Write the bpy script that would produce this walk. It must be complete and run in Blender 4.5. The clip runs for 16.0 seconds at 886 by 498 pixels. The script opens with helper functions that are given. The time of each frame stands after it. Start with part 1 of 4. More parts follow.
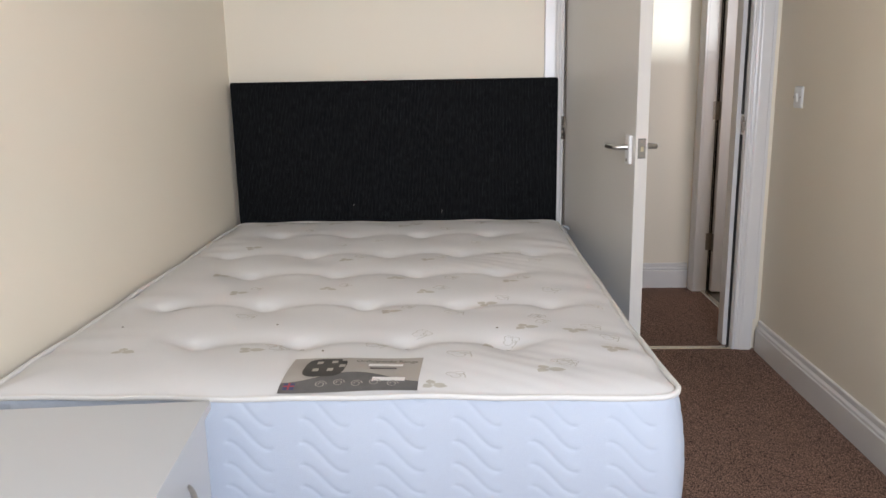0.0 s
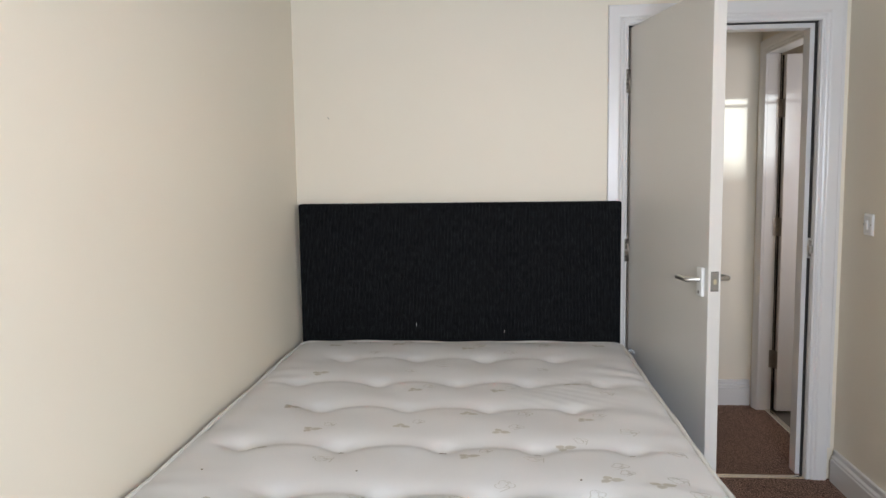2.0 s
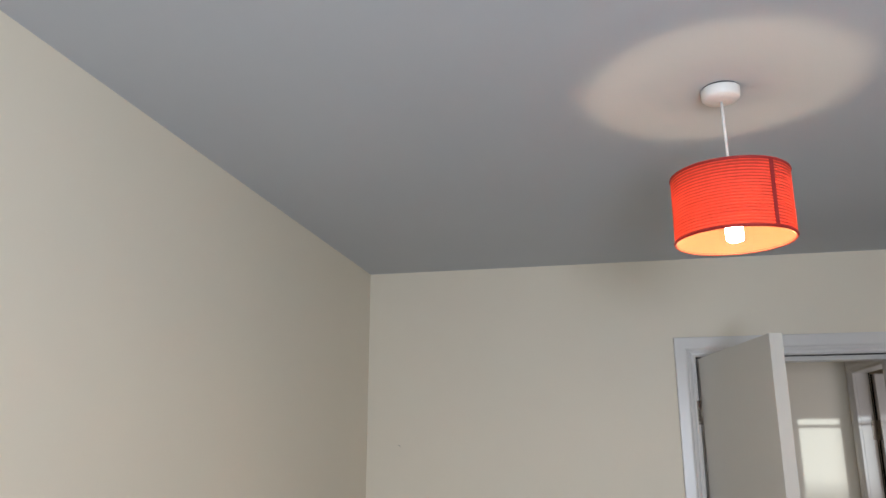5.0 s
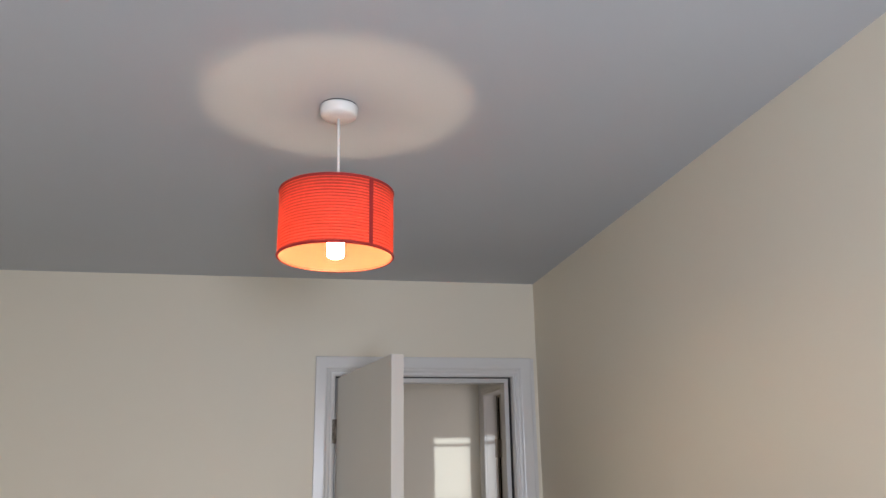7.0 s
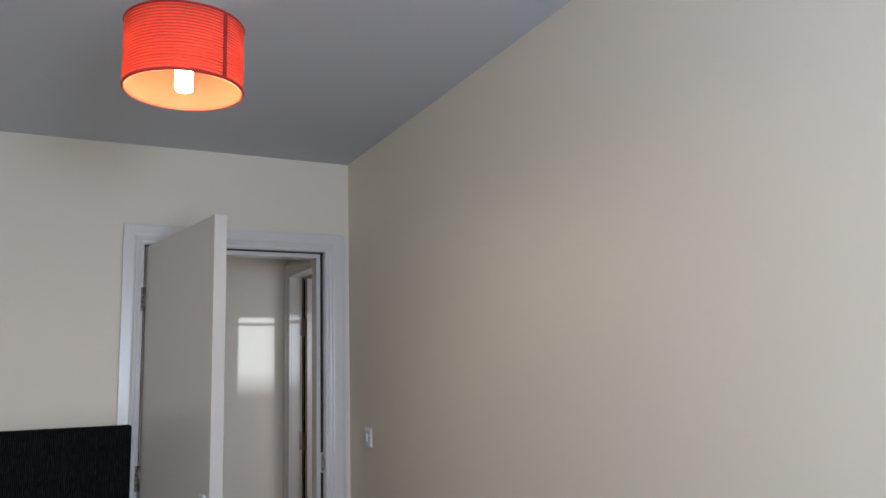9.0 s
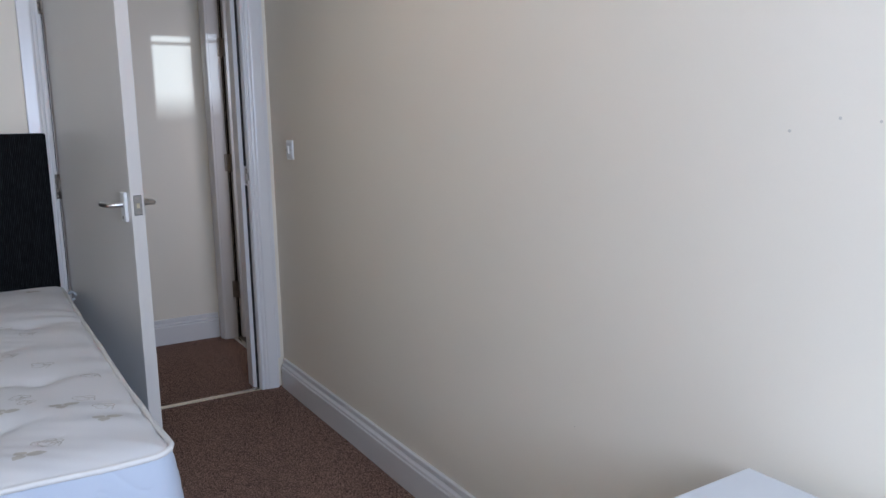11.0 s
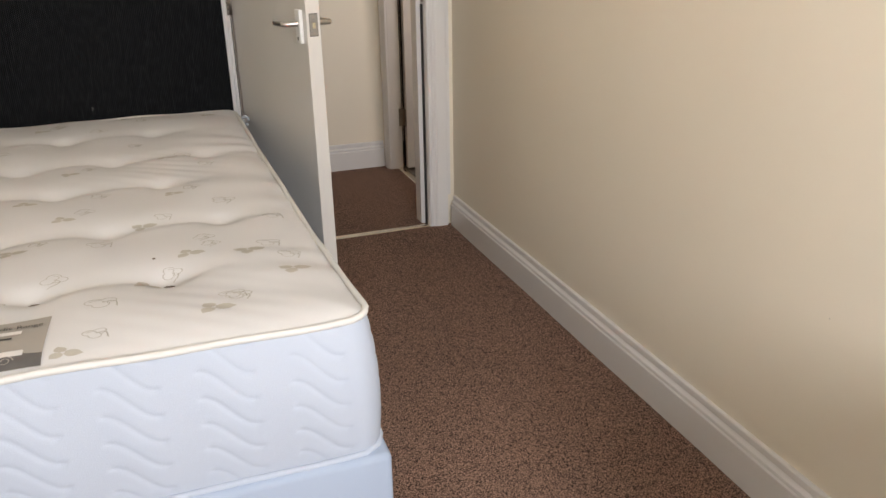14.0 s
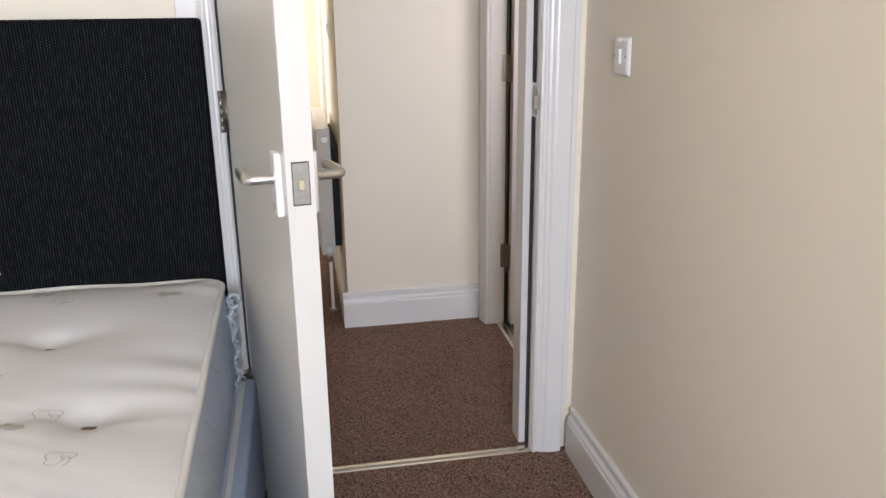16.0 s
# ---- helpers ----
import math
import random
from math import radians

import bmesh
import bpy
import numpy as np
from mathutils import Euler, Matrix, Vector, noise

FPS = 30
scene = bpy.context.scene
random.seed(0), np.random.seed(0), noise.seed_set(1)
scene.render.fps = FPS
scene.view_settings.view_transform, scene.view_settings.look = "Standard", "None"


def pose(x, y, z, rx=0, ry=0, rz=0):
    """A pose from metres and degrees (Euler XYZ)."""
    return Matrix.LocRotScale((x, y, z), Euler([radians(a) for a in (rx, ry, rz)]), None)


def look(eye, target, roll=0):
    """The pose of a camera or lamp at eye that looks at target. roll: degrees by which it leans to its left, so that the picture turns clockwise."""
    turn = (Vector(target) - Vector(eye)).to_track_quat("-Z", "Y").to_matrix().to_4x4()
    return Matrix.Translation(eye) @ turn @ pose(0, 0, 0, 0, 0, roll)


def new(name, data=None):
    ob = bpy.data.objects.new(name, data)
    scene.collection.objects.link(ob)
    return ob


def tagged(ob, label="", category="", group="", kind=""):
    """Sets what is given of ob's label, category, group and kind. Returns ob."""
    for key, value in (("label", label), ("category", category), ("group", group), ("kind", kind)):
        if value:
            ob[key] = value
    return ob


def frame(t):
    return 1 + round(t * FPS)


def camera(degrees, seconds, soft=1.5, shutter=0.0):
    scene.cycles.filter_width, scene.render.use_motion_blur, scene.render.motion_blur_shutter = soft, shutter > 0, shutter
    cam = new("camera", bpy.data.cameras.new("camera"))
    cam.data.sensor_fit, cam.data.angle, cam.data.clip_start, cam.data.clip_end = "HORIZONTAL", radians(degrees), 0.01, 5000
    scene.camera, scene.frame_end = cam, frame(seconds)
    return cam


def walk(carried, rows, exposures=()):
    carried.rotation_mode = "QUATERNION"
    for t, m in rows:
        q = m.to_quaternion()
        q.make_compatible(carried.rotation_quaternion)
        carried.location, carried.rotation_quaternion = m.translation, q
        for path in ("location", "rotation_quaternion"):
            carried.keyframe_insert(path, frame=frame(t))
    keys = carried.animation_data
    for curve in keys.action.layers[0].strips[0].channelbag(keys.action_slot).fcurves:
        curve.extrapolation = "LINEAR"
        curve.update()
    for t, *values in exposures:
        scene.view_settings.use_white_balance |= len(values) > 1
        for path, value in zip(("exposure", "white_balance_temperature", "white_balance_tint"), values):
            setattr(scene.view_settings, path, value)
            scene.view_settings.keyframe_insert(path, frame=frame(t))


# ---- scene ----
cam = camera(60.0, 16.0)
PATH = [
    (0, (1.057, -3.434, 1.247), (0.986, -1.483, 0.815), -1.0),
    (0.5, (1.01, -3.392, 1.256), (1.025, -1.439, 0.824), -0.9),
    (1, (0.955, -3.352, 1.298), (0.987, -1.398, 0.871), -0.8),
    (1.5, (0.941, -3.373, 1.35), (0.884, -1.407, 0.987), -0.7),
    (2, (0.941, -3.419, 1.398), (0.778, -1.436, 1.189), -0.8),
    (2.5, (0.946, -3.446, 1.417), (0.708, -1.461, 1.349), -0.4),
    (3, (0.941, -3.46, 1.486), (0.588, -1.492, 1.527), -0.6),
    (5.5, (1.155, -3.48, 1.632), (0.758, -1.596, 2.174), 0.0),
    (6, (1.216, -3.447, 1.637), (1.059, -1.528, 2.178), -0.1),
    (6.5, (1.269, -3.429, 1.63), (1.375, -1.506, 2.169), -0.5),
    (7, (1.317, -3.399, 1.618), (1.673, -1.507, 2.158), -0.9),
    (7.5, (1.276, -3.341, 1.613), (1.92, -1.525, 2.145), -1.3),
    (8, (1.171, -3.337, 1.556), (1.965, -1.576, 2.07), -1.6),
    (8.5, (1.16, -3.398, 1.495), (2.011, -1.637, 1.913), -1.5),
    (11, (1.201, -3.511, 1.263), (2.215, -1.819, 0.935), -1.1),
    (11.5, (1.191, -3.525, 1.244), (2.173, -1.902, 0.612), -1.4),
    (12, (1.184, -3.528, 1.225), (2.125, -1.982, 0.373), -1.5),
    (12.5, (1.165, -3.503, 1.227), (2.083, -1.987, 0.301), -1.3),
    (13, (1.137, -3.468, 1.23), (1.991, -1.914, 0.305), -0.5),
    (13.5, (1.132, -3.371, 1.234), (1.847, -1.73, 0.341), -0.2),
    (14, (1.193, -3.178, 1.243), (1.816, -1.433, 0.491), -1.0),
    (14.5, (1.289, -2.967, 1.25), (1.853, -1.151, 0.63), -0.5),
    (15, (1.433, -2.715, 1.249), (1.887, -0.858, 0.661), -0.3),
    (15.5, (1.553, -2.34, 1.233), (1.919, -0.462, 0.652), -0.5),
    (16, (1.65, -1.94, 1.245), (1.995, -0.058, 0.663), -0.7),
]
EXPOSURES = [
    (0, 0.14, 6650, 18.5),
    (1, 0.14, 6700, 18),
    (2, 0.18, 6500, 16),
    (3, 0.03, 6250, 14),
    (5.5, -0.5, 6500, 16),
    (7, -0.5, 6550, 18),
    (8.5, -0.62, 6250, 17),
    (11, -0.32, 5650, 18.5),
    (12, -0.16, 6750, 18.5),
    (13, -0.06, 6900, 18),
    (14, 0.24, 7450, 19),
    (15, 0.50, 6500, 16.5),
    (16, 0.70, 6450, 18.5),
]
walk(cam, [(t, look(eye, target, roll)) for t, eye, target, roll in PATH], EXPOSURES)

# ---- world, sun, large lights ----
world = bpy.data.worlds.new("world")
scene.world = world
world.use_nodes = True
wn = world.node_tree
sky = wn.nodes.new("ShaderNodeTexSky")
sky.sky_type = "NISHITA"
sky.sun_disc = False
sky.sun_elevation = radians(4)
sky.sun_rotation = radians(149)
wn.links.new(sky.outputs[0], wn.nodes["Background"].inputs[0])
wn.nodes["Background"].inputs[1].default_value = 0.08

sun = new("sun", bpy.data.lights.new("sun", "SUN"))
sun.data.energy = 3.0
sun.data.angle = radians(0.9)
sun.data.color = (0.84, 0.98, 1.0)
sun.matrix_world = look((0, 0, 0), (-0.6, 1.0, -0.0815))


def window_light(name, place, target, w, h, energy, color, spread=180):
    lamp = new(name, bpy.data.lights.new(name, "AREA"))
    lamp.data.shape = "RECTANGLE"
    lamp.data.size, lamp.data.size_y = w, h
    lamp.data.energy, lamp.data.color = energy, color
    lamp.data.spread = radians(spread)
    lamp.matrix_world = look(place, target)
    return lamp


window_light("daylight_bedroom", (1.62, -4.47, 1.46), (1.3, 0, 1.4), 0.55, 0.9, 66, (0.76, 0.88, 1.0))
window_light("daylight_landing", (0.24, 2.65, 1.5), (2, 2.75, 1.2), 0.9, 1.1, 15, (1.0, 0.97, 0.86), 84)
window_light("daylight_bathroom", (2.95, 0.10, 1.42), (2.6, 1.0, 1.3), 0.45, 0.8, 4.3, (0.97, 0.97, 1.0))

# ---- materials ----
COORD = {}


def material(name, color, rough=0.6, metal=0.0, vary=0.06, scale=3.0, fine=150.0, bump=0.1, bump_dist=0.001, fine_vary=0.03, spec=0.5):
    """A surface with slow stains, fine grain and relief."""
    m = bpy.data.materials.new(name)
    m.use_nodes = True
    n, l = m.node_tree.nodes, m.node_tree.links
    b = n["Principled BSDF"]
    tc = n.new("ShaderNodeTexCoord")
    big, small = n.new("ShaderNodeTexNoise"), n.new("ShaderNodeTexNoise")
    big.inputs["Scale"].default_value, small.inputs["Scale"].default_value = scale, fine
    big.inputs["Detail"].default_value, small.inputs["Detail"].default_value = 4, 3
    for t in (big, small):
        l.new(tc.outputs["Object"], t.inputs["Vector"])
    add = n.new("ShaderNodeMath"); add.operation = "MULTIPLY_ADD"
    add.inputs[1].default_value = fine_vary
    off = n.new("ShaderNodeMath"); off.operation = "MULTIPLY_ADD"
    off.inputs[1].default_value, off.inputs[2].default_value = vary * 2, 1 - vary - fine_vary / 2
    l.new(big.outputs[0], off.inputs[0])
    l.new(small.outputs[0], add.inputs[0]); l.new(off.outputs[0], add.inputs[2])
    mul = n.new("ShaderNodeVectorMath"); mul.operation = "SCALE"
    mul.inputs[0].default_value = color
    l.new(add.outputs[0], mul.inputs["Scale"])
    l.new(mul.outputs[0], b.inputs["Base Color"])
    b.inputs["Roughness"].default_value, b.inputs["Metallic"].default_value = rough, metal
    b.inputs["Specular IOR Level"].default_value = spec
    if bump:
        bp = n.new("ShaderNodeBump")
        bp.inputs["Strength"].default_value, bp.inputs["Distance"].default_value = bump, bump_dist
        l.new(small.outputs[0], bp.inputs["Height"])
        l.new(bp.outputs[0], b.inputs["Normal"])
    return m


def carpet_material(name, dark, light):
    m = bpy.data.materials.new(name)
    m.use_nodes = True
    n, l = m.node_tree.nodes, m.node_tree.links
    b = n["Principled BSDF"]
    tc = n.new("ShaderNodeTexCoord")
    mp = n.new("ShaderNodeMapping"); mp.inputs["Scale"].default_value = (0.8, 1.2, 1.0)
    vo = n.new("ShaderNodeTexVoronoi"); vo.inputs["Scale"].default_value = 400
    no = n.new("ShaderNodeTexNoise"); no.inputs["Scale"].default_value = 130; no.inputs["Detail"].default_value = 5
    no.inputs["Roughness"].default_value = 0.8
    bg = n.new("ShaderNodeTexNoise"); bg.inputs["Scale"].default_value = 2.2; bg.inputs["Detail"].default_value = 5
    l.new(tc.outputs["Object"], mp.inputs[0])
    l.new(mp.outputs[0], vo.inputs["Vector"])
    for t in (no, bg):
        l.new(tc.outputs["Object"], t.inputs["Vector"])
    sep = n.new("ShaderNodeSeparateColor")
    l.new(vo.outputs["Color"], sep.inputs[0])
    loop = n.new("ShaderNodeMath"); loop.operation = "MULTIPLY_ADD"; loop.inputs[1].default_value, loop.inputs[2].default_value = -0.85, 0.68
    l.new(vo.outputs["Distance"], loop.inputs[0])
    mix0 = n.new("ShaderNodeMath"); mix0.operation = "MULTIPLY_ADD"; mix0.inputs[1].default_value = 0.30
    l.new(sep.outputs[0], mix0.inputs[0]); l.new(loop.outputs[0], mix0.inputs[2])
    mix1 = n.new("ShaderNodeMath"); mix1.operation = "MULTIPLY_ADD"; mix1.inputs[1].default_value = 0.24
    l.new(no.outputs[0], mix1.inputs[0]); l.new(mix0.outputs[0], mix1.inputs[2])
    ramp = n.new("ShaderNodeValToRGB")
    e = ramp.color_ramp.elements
    e[0].position, e[0].color = 0.27, (*dark, 1)
    e[1].position, e[1].color = 0.74, (*light, 1)
    mid = ramp.color_ramp.elements.new(0.48)
    mid.color = (*[(a + c) * 0.36 for a, c in zip(dark, light)], 1)
    l.new(mix1.outputs[0], ramp.inputs[0])
    st = n.new("ShaderNodeMath"); st.operation = "MULTIPLY_ADD"; st.inputs[1].default_value, st.inputs[2].default_value = 0.3, 0.84
    l.new(bg.outputs[0], st.inputs[0])
    sc = n.new("ShaderNodeVectorMath"); sc.operation = "SCALE"
    l.new(ramp.outputs[0], sc.inputs[0]); l.new(st.outputs[0], sc.inputs["Scale"])
    l.new(sc.outputs[0], b.inputs["Base Color"])
    b.inputs["Roughness"].default_value = 1.0
    b.inputs["Specular IOR Level"].default_value = 0.15
    bp = n.new("ShaderNodeBump"); bp.inputs["Strength"].default_value, bp.inputs["Distance"].default_value = 0.9, 0.004
    l.new(mix1.outputs[0], bp.inputs["Height"]); l.new(bp.outputs[0], b.inputs["Normal"])
    return m


def fabric_weave(name, color, light, period, rough=0.95, flecks=1.0, bump_dist=0.0005):
    """Small raised dots of thread on a slanted lattice, in brighter and darker upright streaks."""
    m = bpy.data.materials.new(name)
    m.use_nodes = True
    n, l = m.node_tree.nodes, m.node_tree.links
    b = n["Principled BSDF"]
    tc = n.new("ShaderNodeTexCoord")
    waves = []
    for turn, direction, size in ((0.0, "X", period), (radians(32), "Z", period * 0.8)):
        mp = n.new("ShaderNodeMapping"); mp.inputs["Rotation"].default_value = (0, turn, 0)
        w = n.new("ShaderNodeTexWave"); w.bands_direction = direction
        w.inputs["Scale"].default_value = 0.314 / size
        w.inputs["Distortion"].default_value = 0.5; w.inputs["Detail"].default_value = 1
        l.new(tc.outputs["Object"], mp.inputs[0]); l.new(mp.outputs[0], w.inputs["Vector"])
        waves.append(w)
    dots = n.new("ShaderNodeMath"); dots.operation = "MULTIPLY"
    l.new(waves[0].outputs["Fac"], dots.inputs[0]); l.new(waves[1].outputs["Fac"], dots.inputs[1])
    mf = n.new("ShaderNodeMapping"); mf.inputs["Scale"].default_value = (120, 120, 34)
    nf = n.new("ShaderNodeTexNoise"); nf.inputs["Scale"].default_value = 1.0; nf.inputs["Detail"].default_value = 2
    l.new(tc.outputs["Object"], mf.inputs[0]); l.new(mf.outputs[0], nf.inputs["Vector"])
    fr = n.new("ShaderNodeMapRange"); fr.inputs["From Min"].default_value, fr.inputs["From Max"].default_value = 0.42, 0.76
    fr.inputs["To Min"].default_value, fr.inputs["To Max"].default_value = 0.42, 1.0 + flecks * 0.1
    l.new(nf.outputs[0], fr.inputs["Value"])
    mu = n.new("ShaderNodeMath"); mu.operation = "MULTIPLY"; mu.use_clamp = True
    l.new(dots.outputs[0], mu.inputs[0]); l.new(fr.outputs[0], mu.inputs[1])
    mx = n.new("ShaderNodeMix"); mx.data_type = "RGBA"
    mx.inputs["A"].default_value, mx.inputs["B"].default_value = (*color, 1), (*light, 1)
    l.new(mu.outputs[0], mx.inputs["Factor"]); l.new(mx.outputs["Result"], b.inputs["Base Color"])
    b.inputs["Roughness"].default_value = rough
    b.inputs["Specular IOR Level"].default_value = 0.08
    bp = n.new("ShaderNodeBump"); bp.inputs["Strength"].default_value, bp.inputs["Distance"].default_value = 0.4, bump_dist
    l.new(dots.outputs[0], bp.inputs["Height"]); l.new(bp.outputs[0], b.inputs["Normal"])
    return m


def shade_material(name, color, through_color, ribs):
    """Thin ribbed paper that lets a part of the bulb's light through."""
    m = bpy.data.materials.new(name)
    m.use_nodes = True
    n, l = m.node_tree.nodes, m.node_tree.links
    b, out = n["Principled BSDF"], n["Material Output"]
    b.inputs["Base Color"].default_value = (*color, 1)
    b.inputs["Roughness"].default_value = 0.8
    tr = n.new("ShaderNodeBsdfTranslucent"); tr.inputs[0].default_value = (*through_color, 1)
    mx = n.new("ShaderNodeMixShader"); mx.inputs[0].default_value = 0.46
    l.new(b.outputs[0], mx.inputs[1]); l.new(tr.outputs[0], mx.inputs[2]); l.new(mx.outputs[0], out.inputs[0])
    if ribs:
        tc, no = n.new("ShaderNodeTexCoord"), n.new("ShaderNodeTexNoise")
        no.inputs["Scale"].default_value = 60
        l.new(tc.outputs["Object"], no.inputs["Vector"])
        sc = n.new("ShaderNodeVectorMath"); sc.operation = "SCALE"; sc.inputs[0].default_value = color
        ma = n.new("ShaderNodeMath"); ma.operation = "MULTIPLY_ADD"; ma.inputs[1].default_value, ma.inputs[2].default_value = 0.2, 0.9
        l.new(no.outputs[0], ma.inputs[0]); l.new(ma.outputs[0], sc.inputs["Scale"])
        wv = n.new("ShaderNodeTexWave"); wv.bands_direction = "Z"
        wv.inputs["Scale"].default_value = ribs; wv.inputs["Distortion"].default_value = 0.5
        wv.inputs["Detail"].default_value = 2; wv.inputs["Detail Scale"].default_value = 0.6
        l.new(tc.outputs["Object"], wv.inputs["Vector"])
        dk = n.new("ShaderNodeMath"); dk.operation = "MULTIPLY_ADD"; dk.inputs[1].default_value, dk.inputs[2].default_value = 0.48, 0.52
        l.new(wv.outputs["Fac"], dk.inputs[0])
        s2 = n.new("ShaderNodeVectorMath"); s2.operation = "SCALE"
        l.new(sc.outputs[0], s2.inputs[0]); l.new(dk.outputs[0], s2.inputs["Scale"])
        l.new(s2.outputs[0], b.inputs["Base Color"]); l.new(s2.outputs[0], tr.inputs[0])
    return m


def glow(name, color, strength):
    m = bpy.data.materials.new(name)
    m.use_nodes = True
    b = m.node_tree.nodes["Principled BSDF"]
    b.inputs["Base Color"].default_value = (0.9, 0.9, 0.85, 1)
    b.inputs["Emission Color"].default_value = (*color, 1)
    b.inputs["Emission Strength"].default_value = strength
    return m


CREAM = material("cream_wall_paint", (0.83, 0.757, 0.625), 0.55, vary=0.025, scale=1.6, fine=220, bump=0.12, bump_dist=0.0006, fine_vary=0.015)
FILLER = material("grey_filler", (0.60, 0.55, 0.46), 0.8)
# White paint darkened and cooled in colour, for the weak daylight overhead.
CEILING = material("white_ceiling_dim_light", (0.555, 0.575, 0.605), 0.8, vary=0.02, scale=2, fine=200, bump=0.1, bump_dist=0.0006)
GLOSS = material("white_gloss_paint", (0.74, 0.72, 0.695), 0.28, vary=0.02, scale=5, fine=90, bump=0.06, bump_dist=0.0006, fine_vary=0.01)
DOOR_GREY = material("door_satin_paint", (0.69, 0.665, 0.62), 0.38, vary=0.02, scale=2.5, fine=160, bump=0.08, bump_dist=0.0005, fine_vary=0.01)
CARPET = carpet_material("brown_twist_carpet", (0.014, 0.007, 0.005), (0.58, 0.355, 0.262))
LAMINATE = material("chest_white_laminate", (0.57, 0.58, 0.585), 0.28, vary=0.01, scale=4, fine=300, bump=0.03, bump_dist=0.0003, fine_vary=0.01)
DARK_INSIDE = material("drawer_interior", (0.05, 0.05, 0.05), 0.7)
STEEL = material("brushed_steel", (0.50, 0.47, 0.43), 0.33, 1.0, vary=0.05, scale=20, fine=400, bump=0.05, bump_dist=0.0002)
ALU = material("satin_aluminium", (0.62, 0.60, 0.57), 0.32, 1.0, vary=0.04, scale=15, fine=300, bump=0.04, bump_dist=0.0002)
BRASS = material("worn_brass", (0.62, 0.55, 0.38), 0.35, 1.0, vary=0.15, scale=30, fine=300, bump=0.1, bump_dist=0.0003)
BAR = material("threshold_brass_silver", (0.84, 0.79, 0.68), 0.24, 1.0, vary=0.12, scale=14, fine=300, bump=0.1, bump_dist=0.0004)
LATCH = material("worn_latch_steel", (0.33, 0.31, 0.28), 0.42, 1.0, vary=0.2, scale=60, fine=300)
HINGE = material("tarnished_hinge_steel", (0.36, 0.325, 0.285), 0.4, 1.0, vary=0.2, scale=40, fine=300)
BLACK = material("black_seal_and_shade", (0.012, 0.012, 0.012), 0.7)
RUBBER = material("black_plastic_and_shade", (0.02, 0.02, 0.022), 0.35)
PLASTIC = material("white_plastic", (0.82, 0.82, 0.80), 0.3, vary=0.01, fine_vary=0.01, bump=0.02)
TICKING = material("cream_damask_ticking", (0.69, 0.678, 0.66), 0.85, vary=0.05, scale=5, fine=420, bump=0.35, bump_dist=0.0006, fine_vary=0.04)
# White fabric; the window's blue light and a dimming are put into the colour.
BORDER = material("white_border_cool_light", (0.45, 0.50, 0.58), 0.6, vary=0.02, scale=6, fine=520, bump=0.5, bump_dist=0.0008, fine_vary=0.05)
PIPING = material("cream_piping", (0.70, 0.68, 0.64), 0.7, vary=0.04, scale=12, fine=500, bump=0.3)
# White in itself: coloured blue-grey here for the skylight on the bed's foot.
DIVAN = material("white_divan_cool_light", (0.37, 0.44, 0.55), 0.85, vary=0.04, scale=4, fine=600, bump=0.4, bump_dist=0.0006, fine_vary=0.05)
HEADFAB = fabric_weave("black_woven_fabric", (0.0010, 0.0012, 0.0016), (0.052, 0.055, 0.058), 0.0062)
MOTIF = material("beige_leaf_print", (0.50, 0.465, 0.395), 0.6, vary=0.15, scale=40, fine=500, bump=0.2)
MOTIF_LINE = material("beige_stitch_print", (0.46, 0.43, 0.37), 0.6, vary=0.15, scale=40)
TUFT = material("brown_tuft_thread", (0.20, 0.16, 0.12), 0.8, vary=0.2, scale=60)
LABEL_SILVER = material("label_silver", (0.38, 0.345, 0.30), 0.5, vary=0.06, scale=25)
LABEL_GREY = material("label_grey", (0.12, 0.112, 0.105), 0.5, vary=0.25, scale=45)
LABEL_DARK = material("label_charcoal", (0.05, 0.045, 0.04), 0.5, vary=0.2, scale=30)
LABEL_RED = material("label_red", (0.32, 0.06, 0.07), 0.5)
LABEL_BLUE = material("label_blue", (0.05, 0.06, 0.13), 0.5)
LABEL_WHITE = material("label_white", (0.75, 0.72, 0.68), 0.5)
CLOTH = material("grey_blue_rag", (0.13, 0.14, 0.14), 0.95, vary=0.35, scale=30, fine=300, bump=0.8, bump_dist=0.002, fine_vary=0.2)
RAGPALE = material("pale_frayed_cloth", (0.42, 0.45, 0.47), 0.95, vary=0.3, scale=60, fine=400, bump=0.8, bump_dist=0.001, fine_vary=0.25)
SHADE = shade_material("red_ribbed_shade_paper", (0.95, 0.125, 0.085), (0.95, 0.125, 0.085), 46)
LINING = shade_material("cream_shade_lining", (0.235, 0.12, 0.05), (0.95, 0.62, 0.42), False)
RIM = material("dark_red_trim", (0.35, 0.02, 0.02), 0.6)
BULB = glow("lit_bulb_glass", (1.0, 0.80, 0.53), 320.0)
STONE = material("bathroom_floor_vinyl", (0.16, 0.14, 0.12), 0.5)

# ---- mesh helpers ----


def finish(ob, kind="", label="", smooth=False):
    if smooth:
        for p in ob.data.polygons:
            p.use_smooth = True
    return tagged(ob, label, kind=kind)


def to_mesh(name, bm, mat, smooth=False):
    me = bpy.data.meshes.new(name)
    bmesh.ops.recalc_face_normals(bm, faces=bm.faces)
    bm.to_mesh(me)
    bm.free()
    me.materials.append(mat)
    if smooth:
        for p in me.polygons:
            p.use_smooth = True
    return me


def part(name, bm, mat, parent, label="", smooth=False):
    ob = new(name, to_mesh(name, bm, mat, smooth))
    ob.parent = parent
    return tagged(ob, label)


def structure(name, bm, mat, label="", smooth=False):
    return tagged(new(name, to_mesh(name, bm, mat, smooth)), label, kind="structure")


